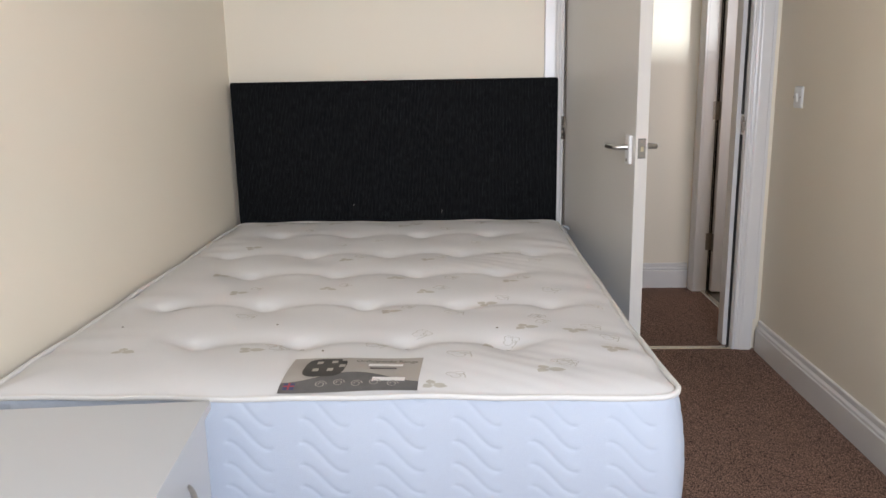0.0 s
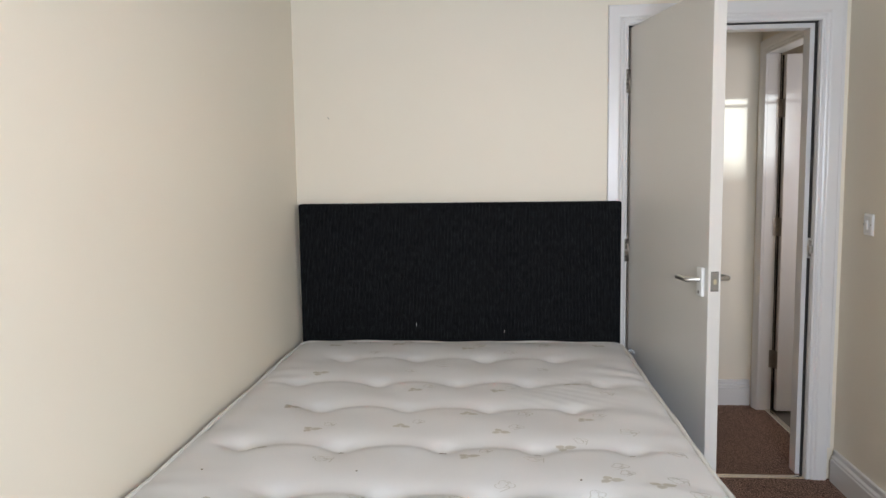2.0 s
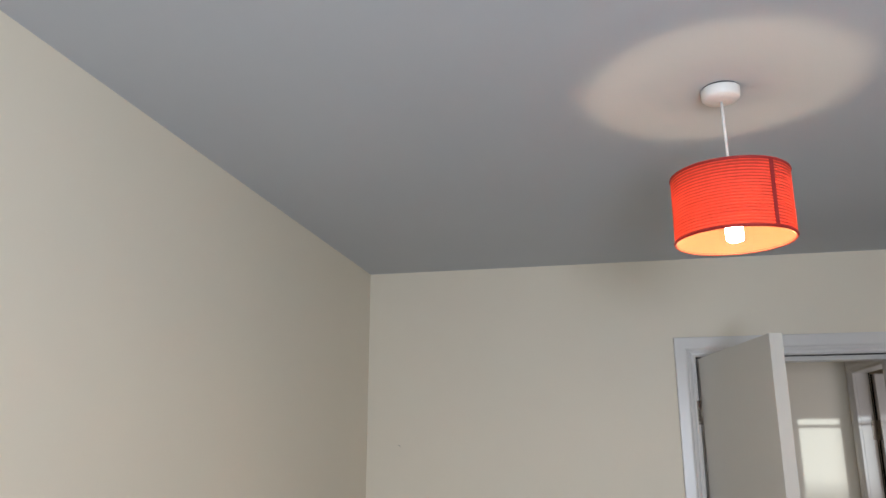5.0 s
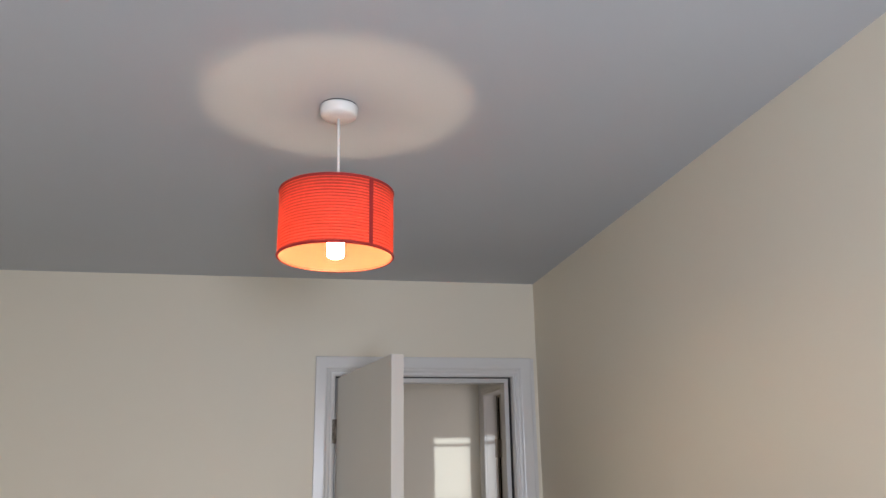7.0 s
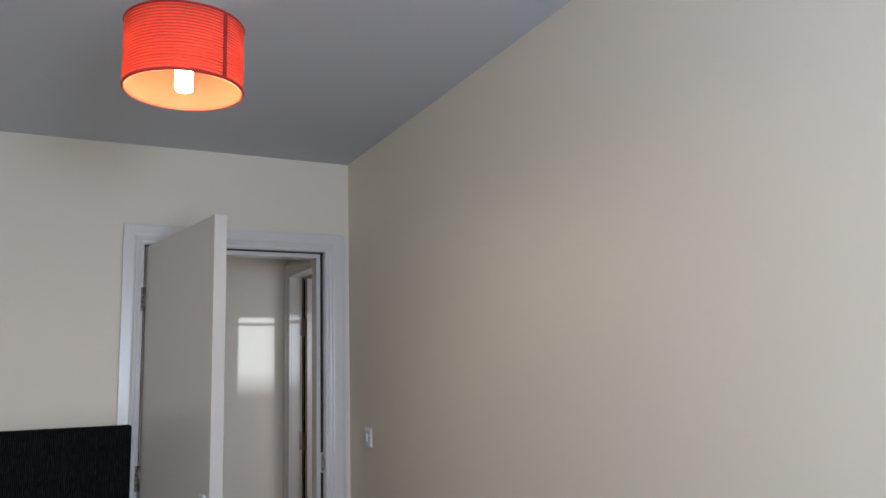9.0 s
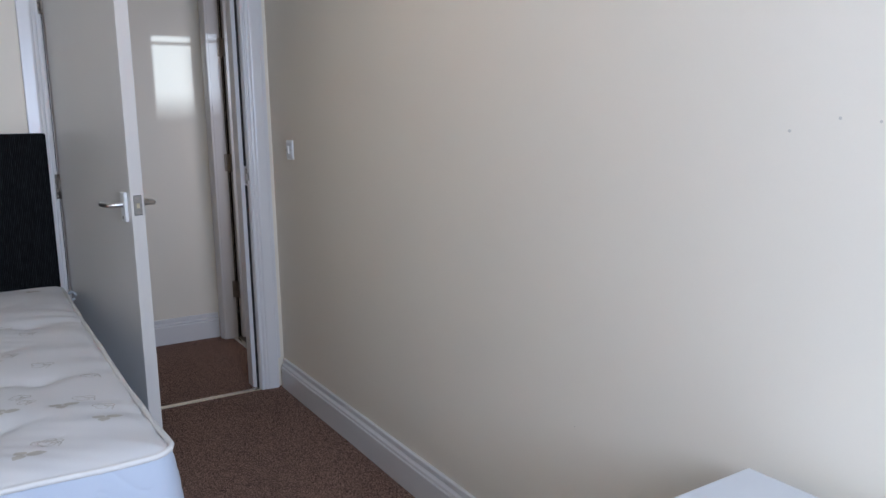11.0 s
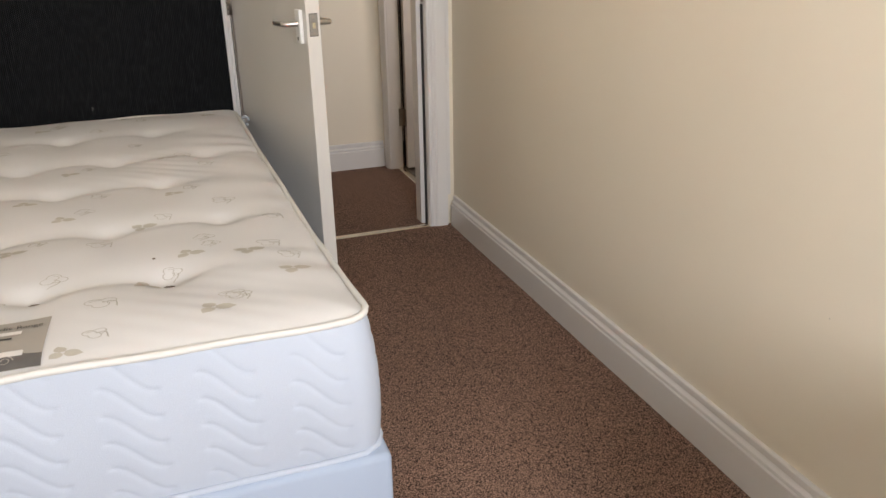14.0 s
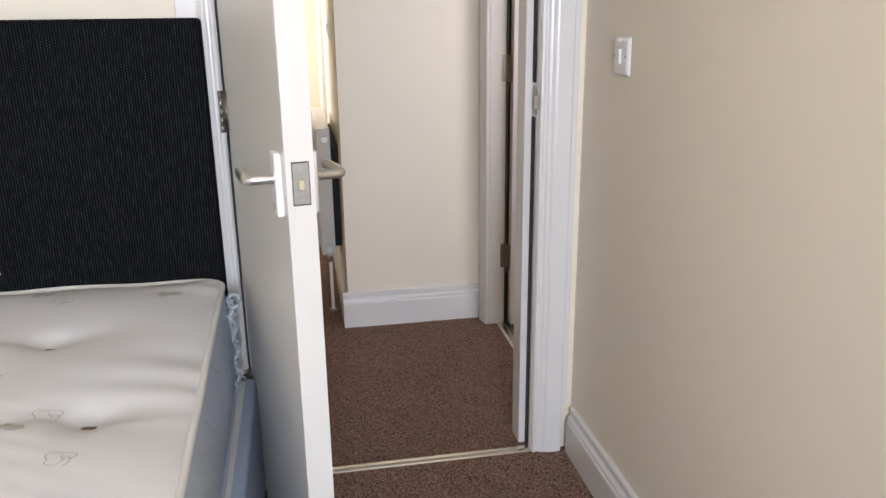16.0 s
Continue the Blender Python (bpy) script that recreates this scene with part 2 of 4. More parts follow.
def thing(name, label, category, m=None, group=""):
    ob = new(name)
    ob.empty_display_size = 0.1
    if m is not None:
        ob.matrix_world = m
    return tagged(ob, label, category, group)


def box(lo, hi, bevel=0.0, bm=None, m=None, segments=2):
    one = bmesh.new()
    lo, hi = Vector(lo), Vector(hi)
    bmesh.ops.create_cube(one, size=1, matrix=Matrix.Translation((lo + hi) / 2) @ Matrix.Diagonal((*(hi - lo), 1)))
    if bevel:
        bmesh.ops.bevel(one, geom=one.edges[:], offset=bevel, segments=segments, profile=0.5, affect="EDGES")
    if m is not None:
        one.transform(m)
    if bm is None:
        return one
    me = bpy.data.meshes.new("t")
    one.to_mesh(me)
    one.free()
    bm.from_mesh(me)
    bpy.data.meshes.remove(me)
    return bm


def cylinder(a, b, r, sides=20, bm=None, r2=None):
    bm = bm or bmesh.new()
    a, b = Vector(a), Vector(b)
    m = Matrix.Translation((a + b) / 2) @ (b - a).to_track_quat("Z", "Y").to_matrix().to_4x4()
    bmesh.ops.create_cone(bm, cap_ends=True, segments=sides, radius1=r, radius2=r if r2 is None else r2, depth=(b - a).length, matrix=m)
    return bm


def tube(points, r, sides=8, bm=None, closed=False, flat=1.0):
    """A round cord along the points; flat presses its second radius."""
    bm = bm or bmesh.new()
    pts = [Vector(p) for p in points]
    rings = []
    for i, p in enumerate(pts):
        before = pts[i - 1] if (i or closed) else p
        after = pts[(i + 1) % len(pts)] if (i < len(pts) - 1 or closed) else p
        d = (after - before).normalized()
        up = Vector((0, 0, 1)) if abs(d.z) < 0.95 else Vector((0, 1, 0))
        s = d.cross(up).normalized()
        u = s.cross(d)
        rr = r[i] if isinstance(r, (list, tuple)) else r
        rings.append([bm.verts.new(p + s * math.cos(k * math.tau / sides) * rr + u * math.sin(k * math.tau / sides) * rr * flat) for k in range(sides)])
    for i in range(len(rings) - (0 if closed else 1)):
        a, b = rings[i], rings[(i + 1) % len(rings)]
        for k in range(sides):
            bm.faces.new((a[k], a[(k + 1) % sides], b[(k + 1) % sides], b[k]))
    if not closed:
        bm.faces.new(rings[0][::-1])
        bm.faces.new(rings[-1])
    return bm


def sweep(profile, rings):
    """A solid between copies of a closed profile: rings gives, for each station, a function from (u, v) to a place."""
    bm = bmesh.new()
    made = [[bm.verts.new(f(u, v)) for u, v in profile] for f in rings]
    k = len(profile)
    for a, b in zip(made, made[1:]):
        for i in range(k):
            bm.faces.new((a[i], a[(i + 1) % k], b[(i + 1) % k], b[i]))
    bm.faces.new(made[0][::-1])
    bm.faces.new(made[-1])
    return bm


def grid_mesh(f, nu, nv, bm=None, close_u=False):
    bm = bm or bmesh.new()
    rows = [[bm.verts.new(f(i / (nu if close_u else nu - 1), j / (nv - 1))) for i in range(nu)] for j in range(nv)]
    for j in range(nv - 1):
        for i in range(nu if close_u else nu - 1):
            bm.faces.new((rows[j][i], rows[j][(i + 1) % nu], rows[j + 1][(i + 1) % nu], rows[j + 1][i]))
    return bm


# ---- the plan ----
W, H, BACK = 2.385, 2.43, -4.4
JL, JR, HEAD = 1.472, 2.262, 1.995
HALL_Y, HALL_X, HALL_R = 1.08, 1.80, 2.375
D2_FAR, D2_NEAR, D2_HEAD = 0.975, 0.19, 1.995


def wall(name, pieces, mat=CREAM, label=""):
    bm = bmesh.new()
    for lo, hi in pieces:
        box(lo, hi, bm=bm)
    return structure(name, bm, mat, label)


wall("wall_north", [((-0.12, 0, 0), (JL - 0.03, 0.14, H)), ((JR + 0.03, 0, 0), (W, 0.14, H)), ((JL - 0.03, 0, HEAD + 0.03), (JR + 0.03, 0.14, H))], label="cream painted wall round the bedroom door")
wall("wall_west", [((-0.12, BACK, 0), (0, 0, H))], label="cream painted wall along the bed")
wall("wall_east", [((W, BACK, 0), (W + 0.12, 0.14, H))], label="cream painted wall beside the chest of drawers")
WX0, WX1, WZ0, WZ1 = 1.15, 2.2, 0.85, 2.2
wall("wall_south", [((-0.12, BACK - 0.25, 0), (WX0, BACK, H)), ((WX1, BACK - 0.25, 0), (W + 0.12, BACK, H)), ((WX0, BACK - 0.25, 0), (WX1, BACK, WZ0)), ((WX0, BACK - 0.25, WZ1), (WX1, BACK, H))], label="cream painted wall with the window")
structure("ceiling", box((-0.12, BACK - 0.25, H), (W + 0.12, 0.14, H + 0.1)), CEILING, "white painted bedroom ceiling, drawn in a dim cool tint")
structure("floor", box((-0.12, BACK - 0.25, -0.1), (W + 0.12, 0.012, 0)), CARPET, "brown flecked twist-pile bedroom carpet")

wall("wall_hall_north", [((HALL_X, HALL_Y, 0), (HALL_R + 0.07, HALL_Y + 0.1, H)), ((HALL_X, HALL_Y + 0.1, 0), (HALL_X + 0.1, 3.6, H))], label="cream painted hall wall with an outside corner")
wall("wall_hall_east", [((HALL_R, D2_FAR + 0.03, 0), (HALL_R + 0.07, HALL_Y, H)), ((HALL_R, 0.14, 0), (HALL_R + 0.07, D2_NEAR - 0.03, H)), ((HALL_R, D2_NEAR - 0.03, D2_HEAD + 0.03), (HALL_R + 0.07, D2_FAR + 0.03, H))], label="cream painted hall wall with a doorway")
wall("wall_hall_west", [((-0.12, 0.14, 0), (0.12, 2.15, H)), ((-0.12, 3.15, 0), (0.12, 3.6, H)), ((-0.12, 2.15, 0), (0.12, 3.15, 0.9)), ((-0.12, 2.15, 2.1), (0.12, 3.15, H))], label="cream painted landing wall with a window")
wall("wall_landing_north", [((-0.12, 3.6, 0), (HALL_X + 0.1, 3.72, H))], label="cream painted landing wall")
structure("ceiling_hall", box((-0.12, 0.14, H), (3.72, 3.72, H + 0.1)), CEILING, "white painted hall ceiling, drawn in a dim cool tint")
structure("floor_hall", box((-0.12, 0.012, -0.1), (HALL_R + 0.055, 3.72, 0)), CARPET, "brown flecked twist-pile hall carpet")
structure("floor_bathroom", box((HALL_R + 0.055, 0.1, -0.1), (3.72, 1.8, -0.004)), STONE, "dark vinyl floor beyond the hall door")
BWX0, BWX1 = 2.655, 3.25
wall("wall_bathroom", [((3.5, 0.1, 0), (3.62, 1.6, H)), ((W + 0.12, 0.02, 0), (BWX0, 0.14, H)), ((BWX1, 0.02, 0), (3.5, 0.14, H)), ((BWX0, 0.02, 0), (BWX1, 0.14, 0.95)), ((BWX0, 0.02, 1.848), (BWX1, 0.14, H)), ((HALL_R + 0.07, 1.6, 0), (3.62, 1.72, H)), ((HALL_R + 0.07, HALL_Y + 0.1, 0), (HALL_R + 0.1, 1.6, H))], label="pale wall beyond the hall door")

# door linings
def lining(name, fixed, pieces, label):
    bm = bmesh.new()
    for lo, hi in pieces:
        box(lo, hi, 0.0015, bm=bm, segments=1)
    return structure(name, bm, GLOSS, label)


lining("door_lining", None, [((JL - 0.03, 0, 0), (JL, 0.14, HEAD + 0.03)), ((JR, 0, 0), (JR + 0.03, 0.14, HEAD + 0.03)), ((JL, 0, HEAD), (JR, 0.14, HEAD + 0.03))], "white gloss door lining")
lining("door_stop", None, [((JL, 0.047, 0), (JL + 0.022, 0.12, HEAD - 0.022)), ((JR - 0.022, 0.047, 0), (JR, 0.12, HEAD - 0.022)), ((JL, 0.047, HEAD - 0.022), (JR, 0.12, HEAD))], "white gloss door stop")
lining("door_lining_hall", None, [((HALL_R, D2_FAR, 0), (HALL_R + 0.07, D2_FAR + 0.03, D2_HEAD + 0.03)), ((HALL_R, D2_NEAR - 0.03, 0), (HALL_R + 0.07, D2_NEAR, D2_HEAD + 0.03)), ((HALL_R, D2_NEAR, D2_HEAD), (HALL_R + 0.07, D2_FAR, D2_HEAD + 0.03))], "white gloss lining of the hall doorway")
seal = bmesh.new()
box((JR - 0.003, 0.020, 0.0), (JR + 0.001, 0.0465, 0.985), bm=seal)
box((JR - 0.003, 0.020, 1.075), (JR + 0.001, 0.0465, HEAD), bm=seal)
box((HALL_R + 0.0655, D2_FAR - 0.002, 0.0), (HALL_R + 0.0695, D2_FAR + 0.001, D2_HEAD), bm=seal)
box((JL + 0.001, 0.006, HEAD - 0.003), (JR - 0.003, 0.044, HEAD + 0.001), bm=seal)
box((JL - 0.001, 0.010, 0.0), (JL + 0.002, 0.044, HEAD), bm=seal)
# Not seal: black strips painted in for the shadow gap beside the hinges.
box((JL + 0.0002, -0.004, 0.0), (JL + 0.002, 0.003, 0.24), bm=seal)
for z0, z1 in ((0.36, 0.97), (1.09, 1.70), (1.82, HEAD)):
    box((JL + 0.0002, -0.004, z0), (JL + 0.002, 0.003, z1), bm=seal)
structure("door_seal_and_gap_shade", seal, BLACK, "black smoke seal in the door lining, with strips drawn as the hinge-side shadow gap")

ARCH = [(0.0, 0.0), (0.0, 0.010), (0.003, 0.014), (0.008, 0.0155), (0.012, 0.014), (0.014, 0.0115), (0.019, 0.012), (0.024, 0.0165), (0.030, 0.018), (0.034, 0.0165), (0.036, 0.019), (0.041, 0.0215), (0.046, 0.0225), (0.088, 0.0225), (0.091, 0.020), (0.091, 0.0)]


def architrave(name, x0, x1, top, place, label, scale=1.0):
    prof = [(u * scale, v) for u, v in ARCH]
    rings = [lambda u, v: place(x0 - u, 0.0, v), lambda u, v: place(x0 - u, top + u, v), lambda u, v: place(x1 + u, top + u, v), lambda u, v: place(x1 + u, 0.0, v)]
    return structure(name, sweep(prof, rings), GLOSS, label)


architrave("door_architrave", JL - 0.002, JR + 0.002, HEAD - 0.002, lambda x, z, v: (x, -v, z), "white gloss moulded door architrave", 0.94)
architrave("door_architrave_hall", -D2_FAR - 0.002, -D2_NEAR + 0.002, D2_HEAD - 0.002, lambda x, z, v: (HALL_R - v, -x, z), "white gloss moulded hall door architrave", 0.85)

structure("architrave_strip", box((JR + 0.0886, -0.006, 0.143), (W - 0.017, -0.0002, HEAD + 0.083), 0.0015, segments=1), GLOSS, "white painted filler strip between architrave and side wall")

SKIRT = [(0, 0), (0.0, 0.150), (0.008, 0.150), (0.0105, 0.1475), (0.011, 0.131), (0.0085, 0.1275), (0.012, 0.124), (0.0175, 0.120), (0.019, 0.115), (0.0155, 0.111), (0.016, 0.108), (0.0205, 0.105), (0.021, 0.102), (0.021, 0.0)]


def skirting(name, a, b, out, label="white painted moulded skirting board", tall=1.0, thick=1.0):
    a, b, out = Vector(a), Vector(b), Vector(out)
    n = max(2, int((b - a).length / 0.25))
    rings = [lambda u, z, p=a.lerp(b, i / n), o=0.0012 * math.sin(i * 1.7): p + out * (u * thick + (o if 0 < u else 0)) + Vector((0, 0, z * tall)) for i in range(n + 1)]
    return structure(name, sweep(SKIRT, rings), GLOSS, label)


skirting("baseboard_east", (W, BACK, 0), (W, -0.024, 0), (-1, 0, 0), tall=0.94, thick=1.1)
skirting("baseboard_west", (0, BACK, 0), (0, 0, 0), (1, 0, 0))
skirting("baseboard_north", (0.022, 0, 0), (1.382, 0, 0), (0, -1, 0))
skirting("baseboard_hall", (HALL_X - 0.021, HALL_Y, 0), (HALL_R - 0.024, HALL_Y, 0), (0, -1, 0))
skirting("baseboard_landing", (HALL_X, HALL_Y - 0.002, 0), (HALL_X, 2.3, 0), (-1, 0, 0))
skirting("baseboard_landing_north", (0.12, 3.6, 0), (HALL_X, 3.6, 0), (0, -1, 0))

bar = sweep([(0, 0), (0.004, 0.004), (0.011, 0.0065), (0.024, 0.0065), (0.031, 0.004), (0.035, 0)], [lambda u, v, x=x: (x, -0.008 + u, v) for x in (JL + 0.001, JR - 0.001)])
structure("threshold_bar", bar, BAR, "worn silver-brass carpet threshold bar in the doorway")
bar = sweep([(0, 0), (0.004, 0.004), (0.011, 0.0065), (0.024, 0.0065), (0.031, 0.004), (0.035, 0)], [lambda u, v, y=y: (HALL_R + 0.035 + u, y, v) for y in (D2_NEAR, D2_FAR)])
structure("threshold_bar_hall", bar, BAR, "silver threshold bar in the hall doorway")
arch = [(u, v) for u, v in ARCH]
structure("landing_architrave", sweep(arch, [lambda u, v, z=z: (HALL_X - v, 2.42 - u, z) for z in (0, 2.05)]), GLOSS, "white gloss architrave on the landing")
keep = box((JR - 0.003, 0.004, 0.995), (JR - 0.001, 0.034, 1.065), 0.0008)
keep = box((JR - 0.012, -0.006, 1.01), (JR + 0.001, 0.004, 1.045), 0.002, bm=keep)
structure("strike_plate", keep, HINGE, "tarnished steel strike plate in the door lining")

# carpet edge tufts where it meets the skirting
rng = random.Random(4)
tufts = bmesh.new()
for a, b, count in (((W - 0.029, -3.4), (W - 0.029, -0.03), 480), ((1.42, 0.05), (1.42, 0.05), 0), ((HALL_X, HALL_Y - 0.023), (HALL_R - 0.02, HALL_Y - 0.023), 90), ((JR + 0.005, -0.025), (W - 0.025, -0.025), 26), ((JL - 0.08, -0.025), (JL, -0.025), 16)):
    for i in range(count):
        t = rng.random()
        x, y = a[0] + (b[0] - a[0]) * t, a[1] + (b[1] - a[1]) * t
        h, r, ang = rng.uniform(0.001, 0.004), rng.uniform(0.002, 0.005), rng.uniform(0, 6.28)
        vs = [tufts.verts.new((x + r * math.cos(ang + k * 2.09), y + r * math.sin(ang + k * 2.09) - 0.001, 0.0)) for k in range(3)]
        top = tufts.verts.new((x + rng.uniform(-0.002, 0.002), y, h))
        for k in range(3):
            tufts.faces.new((vs[k], vs[(k + 1) % 3], top))
tagged(new("carpet_edge", to_mesh("carpet_edge", tufts, CARPET)), "frayed brown carpet pile along the skirting", kind="stuff")

# ---- the bedroom door ----
THETA = 79.5


def hinge_part(door, z, name="hinge"):
    bm = bmesh.new()
    for k in range(5):
        cylinder((0.001, -0.007, z - 0.05 + k * 0.02), (0.001, -0.007, z - 0.0305 + k * 0.02), 0.0055, 12, bm=bm)
    box((0.0, -0.004, z - 0.05), (0.003, 0.034, z + 0.05), bm=bm)
    return part(name, bm, HINGE, door, "steel butt hinge", True)


door = thing("door_1", "grey-white painted flush bedroom door standing open beside the bed", "door", pose(JL, -0.010, 0, 0, 0, -THETA))
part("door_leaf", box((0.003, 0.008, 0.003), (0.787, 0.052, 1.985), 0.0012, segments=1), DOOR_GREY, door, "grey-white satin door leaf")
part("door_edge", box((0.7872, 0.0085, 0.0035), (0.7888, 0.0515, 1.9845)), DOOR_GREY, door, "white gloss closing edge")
for z in (1.76, 1.03, 0.30):
    hinge_part(door, z)


def lever(door, side, name):
    """side -1: the face towards the bed; 1: the other."""
    y0 = 0.008 if side < 0 else 0.052
    s = side
    bm = box((0.722, min(y0, y0 + s * 0.012), 0.948), (0.762, max(y0, y0 + s * 0.012), 1.048), 0.003, segments=2)
    h = part(name, bm, PLASTIC if side < 0 else ALU, door, "white-edged lever handle on a backplate")
    n = bmesh.new()
    pts = [(0.741, y0 + s * 0.010, 1.006), (0.741, y0 + s * 0.014, 1.006), (0.741, y0 + s * 0.042, 1.006), (0.739, y0 + s * 0.048, 1.006), (0.733, y0 + s * 0.052, 1.006), (0.724, y0 + s * 0.053, 1.006), (0.685, y0 + s * 0.053, 1.005), (0.652, y0 + s * 0.052, 1.004), (0.642, y0 + s * 0.049, 1.004)]
    tube(pts, [0.0115, 0.0082, 0.0082, 0.0086, 0.009, 0.009, 0.0088, 0.0085, 0.0078], 16, bm=n)
    part("lever", n, ALU, h, "satin aluminium lever", True)
    k = cylinder((0.741, y0 + s * 0.011, 0.962), (0.741, y0 + s * 0.0135, 0.962), 0.006, 12)
    part("screw", k, STEEL, h, smooth=False)


lever(door, -1, "door_handle")
lever(door, 1, "door_handle")
# Black rim that draws the recess's shade round the plate.
part("latch_recess_shade", box((0.789, 0.0169, 0.9702), (0.7894, 0.0441, 1.0378)), RUBBER, door, "black rim drawn as the shaded recess round the latch plate")
lp = part("latch_plate", box((0.7892, 0.018, 0.972), (0.7904, 0.043, 1.036), 0.0005, segments=1), LATCH, door, "steel latch plate with two screws")
part("latch_bolt", box((0.7906, 0.0255, 0.994), (0.794, 0.0355, 1.011), 0.0015), BRASS, lp, "brass latch bolt")
for z in (0.980, 1.027):
    part("screw", cylinder((0.7904, 0.0305, z), (0.7916, 0.0305, z), 0.0042, 12), HINGE, lp)

# ---- the hall door ----
door2 = thing("door_2", "white painted hall door standing open into the next room", "door", pose(HALL_R + 0.078, D2_FAR - 0.004, 0, 0, 0, -2))
part("door_leaf", box((0.003, -0.046, 0.012), (0.765, -0.004, 1.985), 0.0012, segments=1), GLOSS, door2, "white gloss door leaf")
for z in (1.70, 1.05, 0.30):
    bm = cylinder((-0.002, -0.002, z - 0.05), (-0.002, -0.002, z + 0.05), 0.005, 12)
    box((0.0005, -0.040, z - 0.05), (0.003, -0.006, z + 0.05), bm=bm)
    box((-0.030, 0.001, z - 0.05), (-0.0065, 0.0035, z + 0.05), bm=bm)
    part("hinge", bm, HINGE, door2, "steel butt hinge")
part("seal", box((-0.006, -0.0035, 0.012), (0.002, 0.003, 1.985)), BLACK, door2, "black smoke seal")

# ---- the bed ----
MX0, MX1, MY0, MY1, MZ0, MZ1 = 0.028, 1.490, -1.972, -0.075, 0.352, 0.612
ROWS_T = [(-0.42, (0.31, 0.61, 0.89, 1.17)), (-0.755, (0.20, 0.50, 0.79, 1.05, 1.32)), (-1.035, (0.35, 0.64, 0.91, 1.185)), (-1.375, (0.20, 0.49, 0.78, 1.045, 1.305)), (-1.685, (0.40, 0.66, 0.917, 1.162))]
TUFTS = [(x, y) for y, xs in ROWS_T for x in xs]
tx, ty = np.array([t[0] for t in TUFTS]), np.array([t[1] for t in TUFTS])


def top_height(x, y):
    """The height of the tufted mattress top over its seam."""
    edge = min(x - MX0, MX1 - x, y - MY0, MY1 - y)
    h = 0.024 * (1 - math.exp(-max(edge, 0) / 0.05))
    r2 = (x - tx) ** 2 + (y - ty) ** 2
    h -= float((0.017 * np.exp(-r2 / 0.035**2) + 0.007 * np.exp(-r2 / 0.10**2)).sum())
    for k, (ry, xs) in enumerate(ROWS_T):
        if xs[0] - 0.12 < x < xs[-1] + 0.14:
            sag = 0.016 * math.sin((x - xs[0]) / (xs[1] - xs[0]) * math.pi) ** 2
            fade = min(1, (x - xs[0] + 0.12) / 0.1, (xs[-1] + 0.14 - x) / 0.1)
            d = y - ry - sag
            h -= 0.0068 * fade * math.exp(-((d / (0.022 if d < 0 else 0.05)) ** 2))
    side = max(0.0, (x - 1.22) / 0.24) if x > 0.7 else max(0.0, (0.28 - x) / 0.24)
    h += 0.0026 * min(side, 1) * (0.5 + 0.5 * math.sin(y * 11 + 2)) * math.sin(y * 55 + 2.6 * math.sin(y * 8.3) + 9 * x)
    crease = math.exp(-(((x - 1.18) / 0.16) ** 2)) * max(0.0, math.sin(y * 6.5 + 1.0))
    h += 0.0007 * crease * math.sin((y * 0.86 + x * 0.5) * 150 + 2.0 * math.sin(y * 9))
    h += 0.0016 * math.sin(x * 19 + 3 * math.sin(y * 7)) + 0.0012 * math.sin(y * 23 + x * 11)
    return h


def taper(x, y):
    """The mattress is pulled in a little towards its head."""
    return x - 0.052 * max(0.0, (y - MY0) / (MY1 - MY0)) ** 0.5 * (x - MX0) / (MX1 - MX0)


def head_rise(y):
    """The mattress lies a little higher towards its head."""
    return 0.013 * min(1.0, max(0.0, (y - MY0) / (MY1 - MY0))) ** 1.5


def rounded(x, y, r=0.05):
    """Moves a place near a corner of the mattress on to its rounded plan."""
    cx = MX0 + r if x < MX0 + r else MX1 - r if x > MX1 - r else None
    cy = MY0 + r if y < MY0 + r else MY1 - r if y > MY1 - r else None
    if cx is not None and cy is not None:
        a, b = (x - cx) / r, (y - cy) / r
        x, y = cx + r * a * math.sqrt(1 - b * b / 2), cy + r * b * math.sqrt(1 - a * a / 2)
    return taper(x, y), y


def on_top(x, y, lift=0.0):
    px_, py_ = rounded(x, y)
    return Vector((px_, py_, MZ1 + head_rise(y) + top_height(x, y) + lift))


mattress = thing("mattress", "cream tufted double mattress with beige leaf print on the divan", "mattress")
part("top_panel", grid_mesh(lambda u, v: on_top(MX0 + u * (MX1 - MX0), MY0 + v * (MY1 - MY0)), 190, 236), TICKING, mattress, "cream tufted ticking", True)

RC = 0.05
LX, LY = MX1 - MX0 - 2 * RC, MY1 - MY0 - 2 * RC
ARC = RC * math.pi / 2
PERIM = 2 * (LX + LY) + 4 * ARC


def around(s):
    """A place on the mattress's rounded plan and the way out, s metres from its front left corner."""
    s %= PERIM
    for cx, cy, dx, dy, n in ((MX0 + RC, MY0, 1, 0, LX), (MX1, MY0 + RC, 0, 1, LY), (MX1 - RC, MY1, -1, 0, LX), (MX0, MY1 - RC, 0, -1, LY)):
        if s <= n:
            return cx + dx * s, cy + dy * s, dy, -dx
        s -= n
        if s <= ARC:
            a = s / RC
            ex, ey = cx + dx * n, cy + dy * n
            ox, oy = dy, -dx
            ccx, ccy = ex - ox * RC, ey - oy * RC
            nx, ny = ox * math.cos(a) + dx * math.sin(a), oy * math.cos(a) + dy * math.sin(a)
            return ccx + nx * RC, ccy + ny * RC, nx, ny
        s -= ARC
    return MX0 + RC, MY0, 0, -1


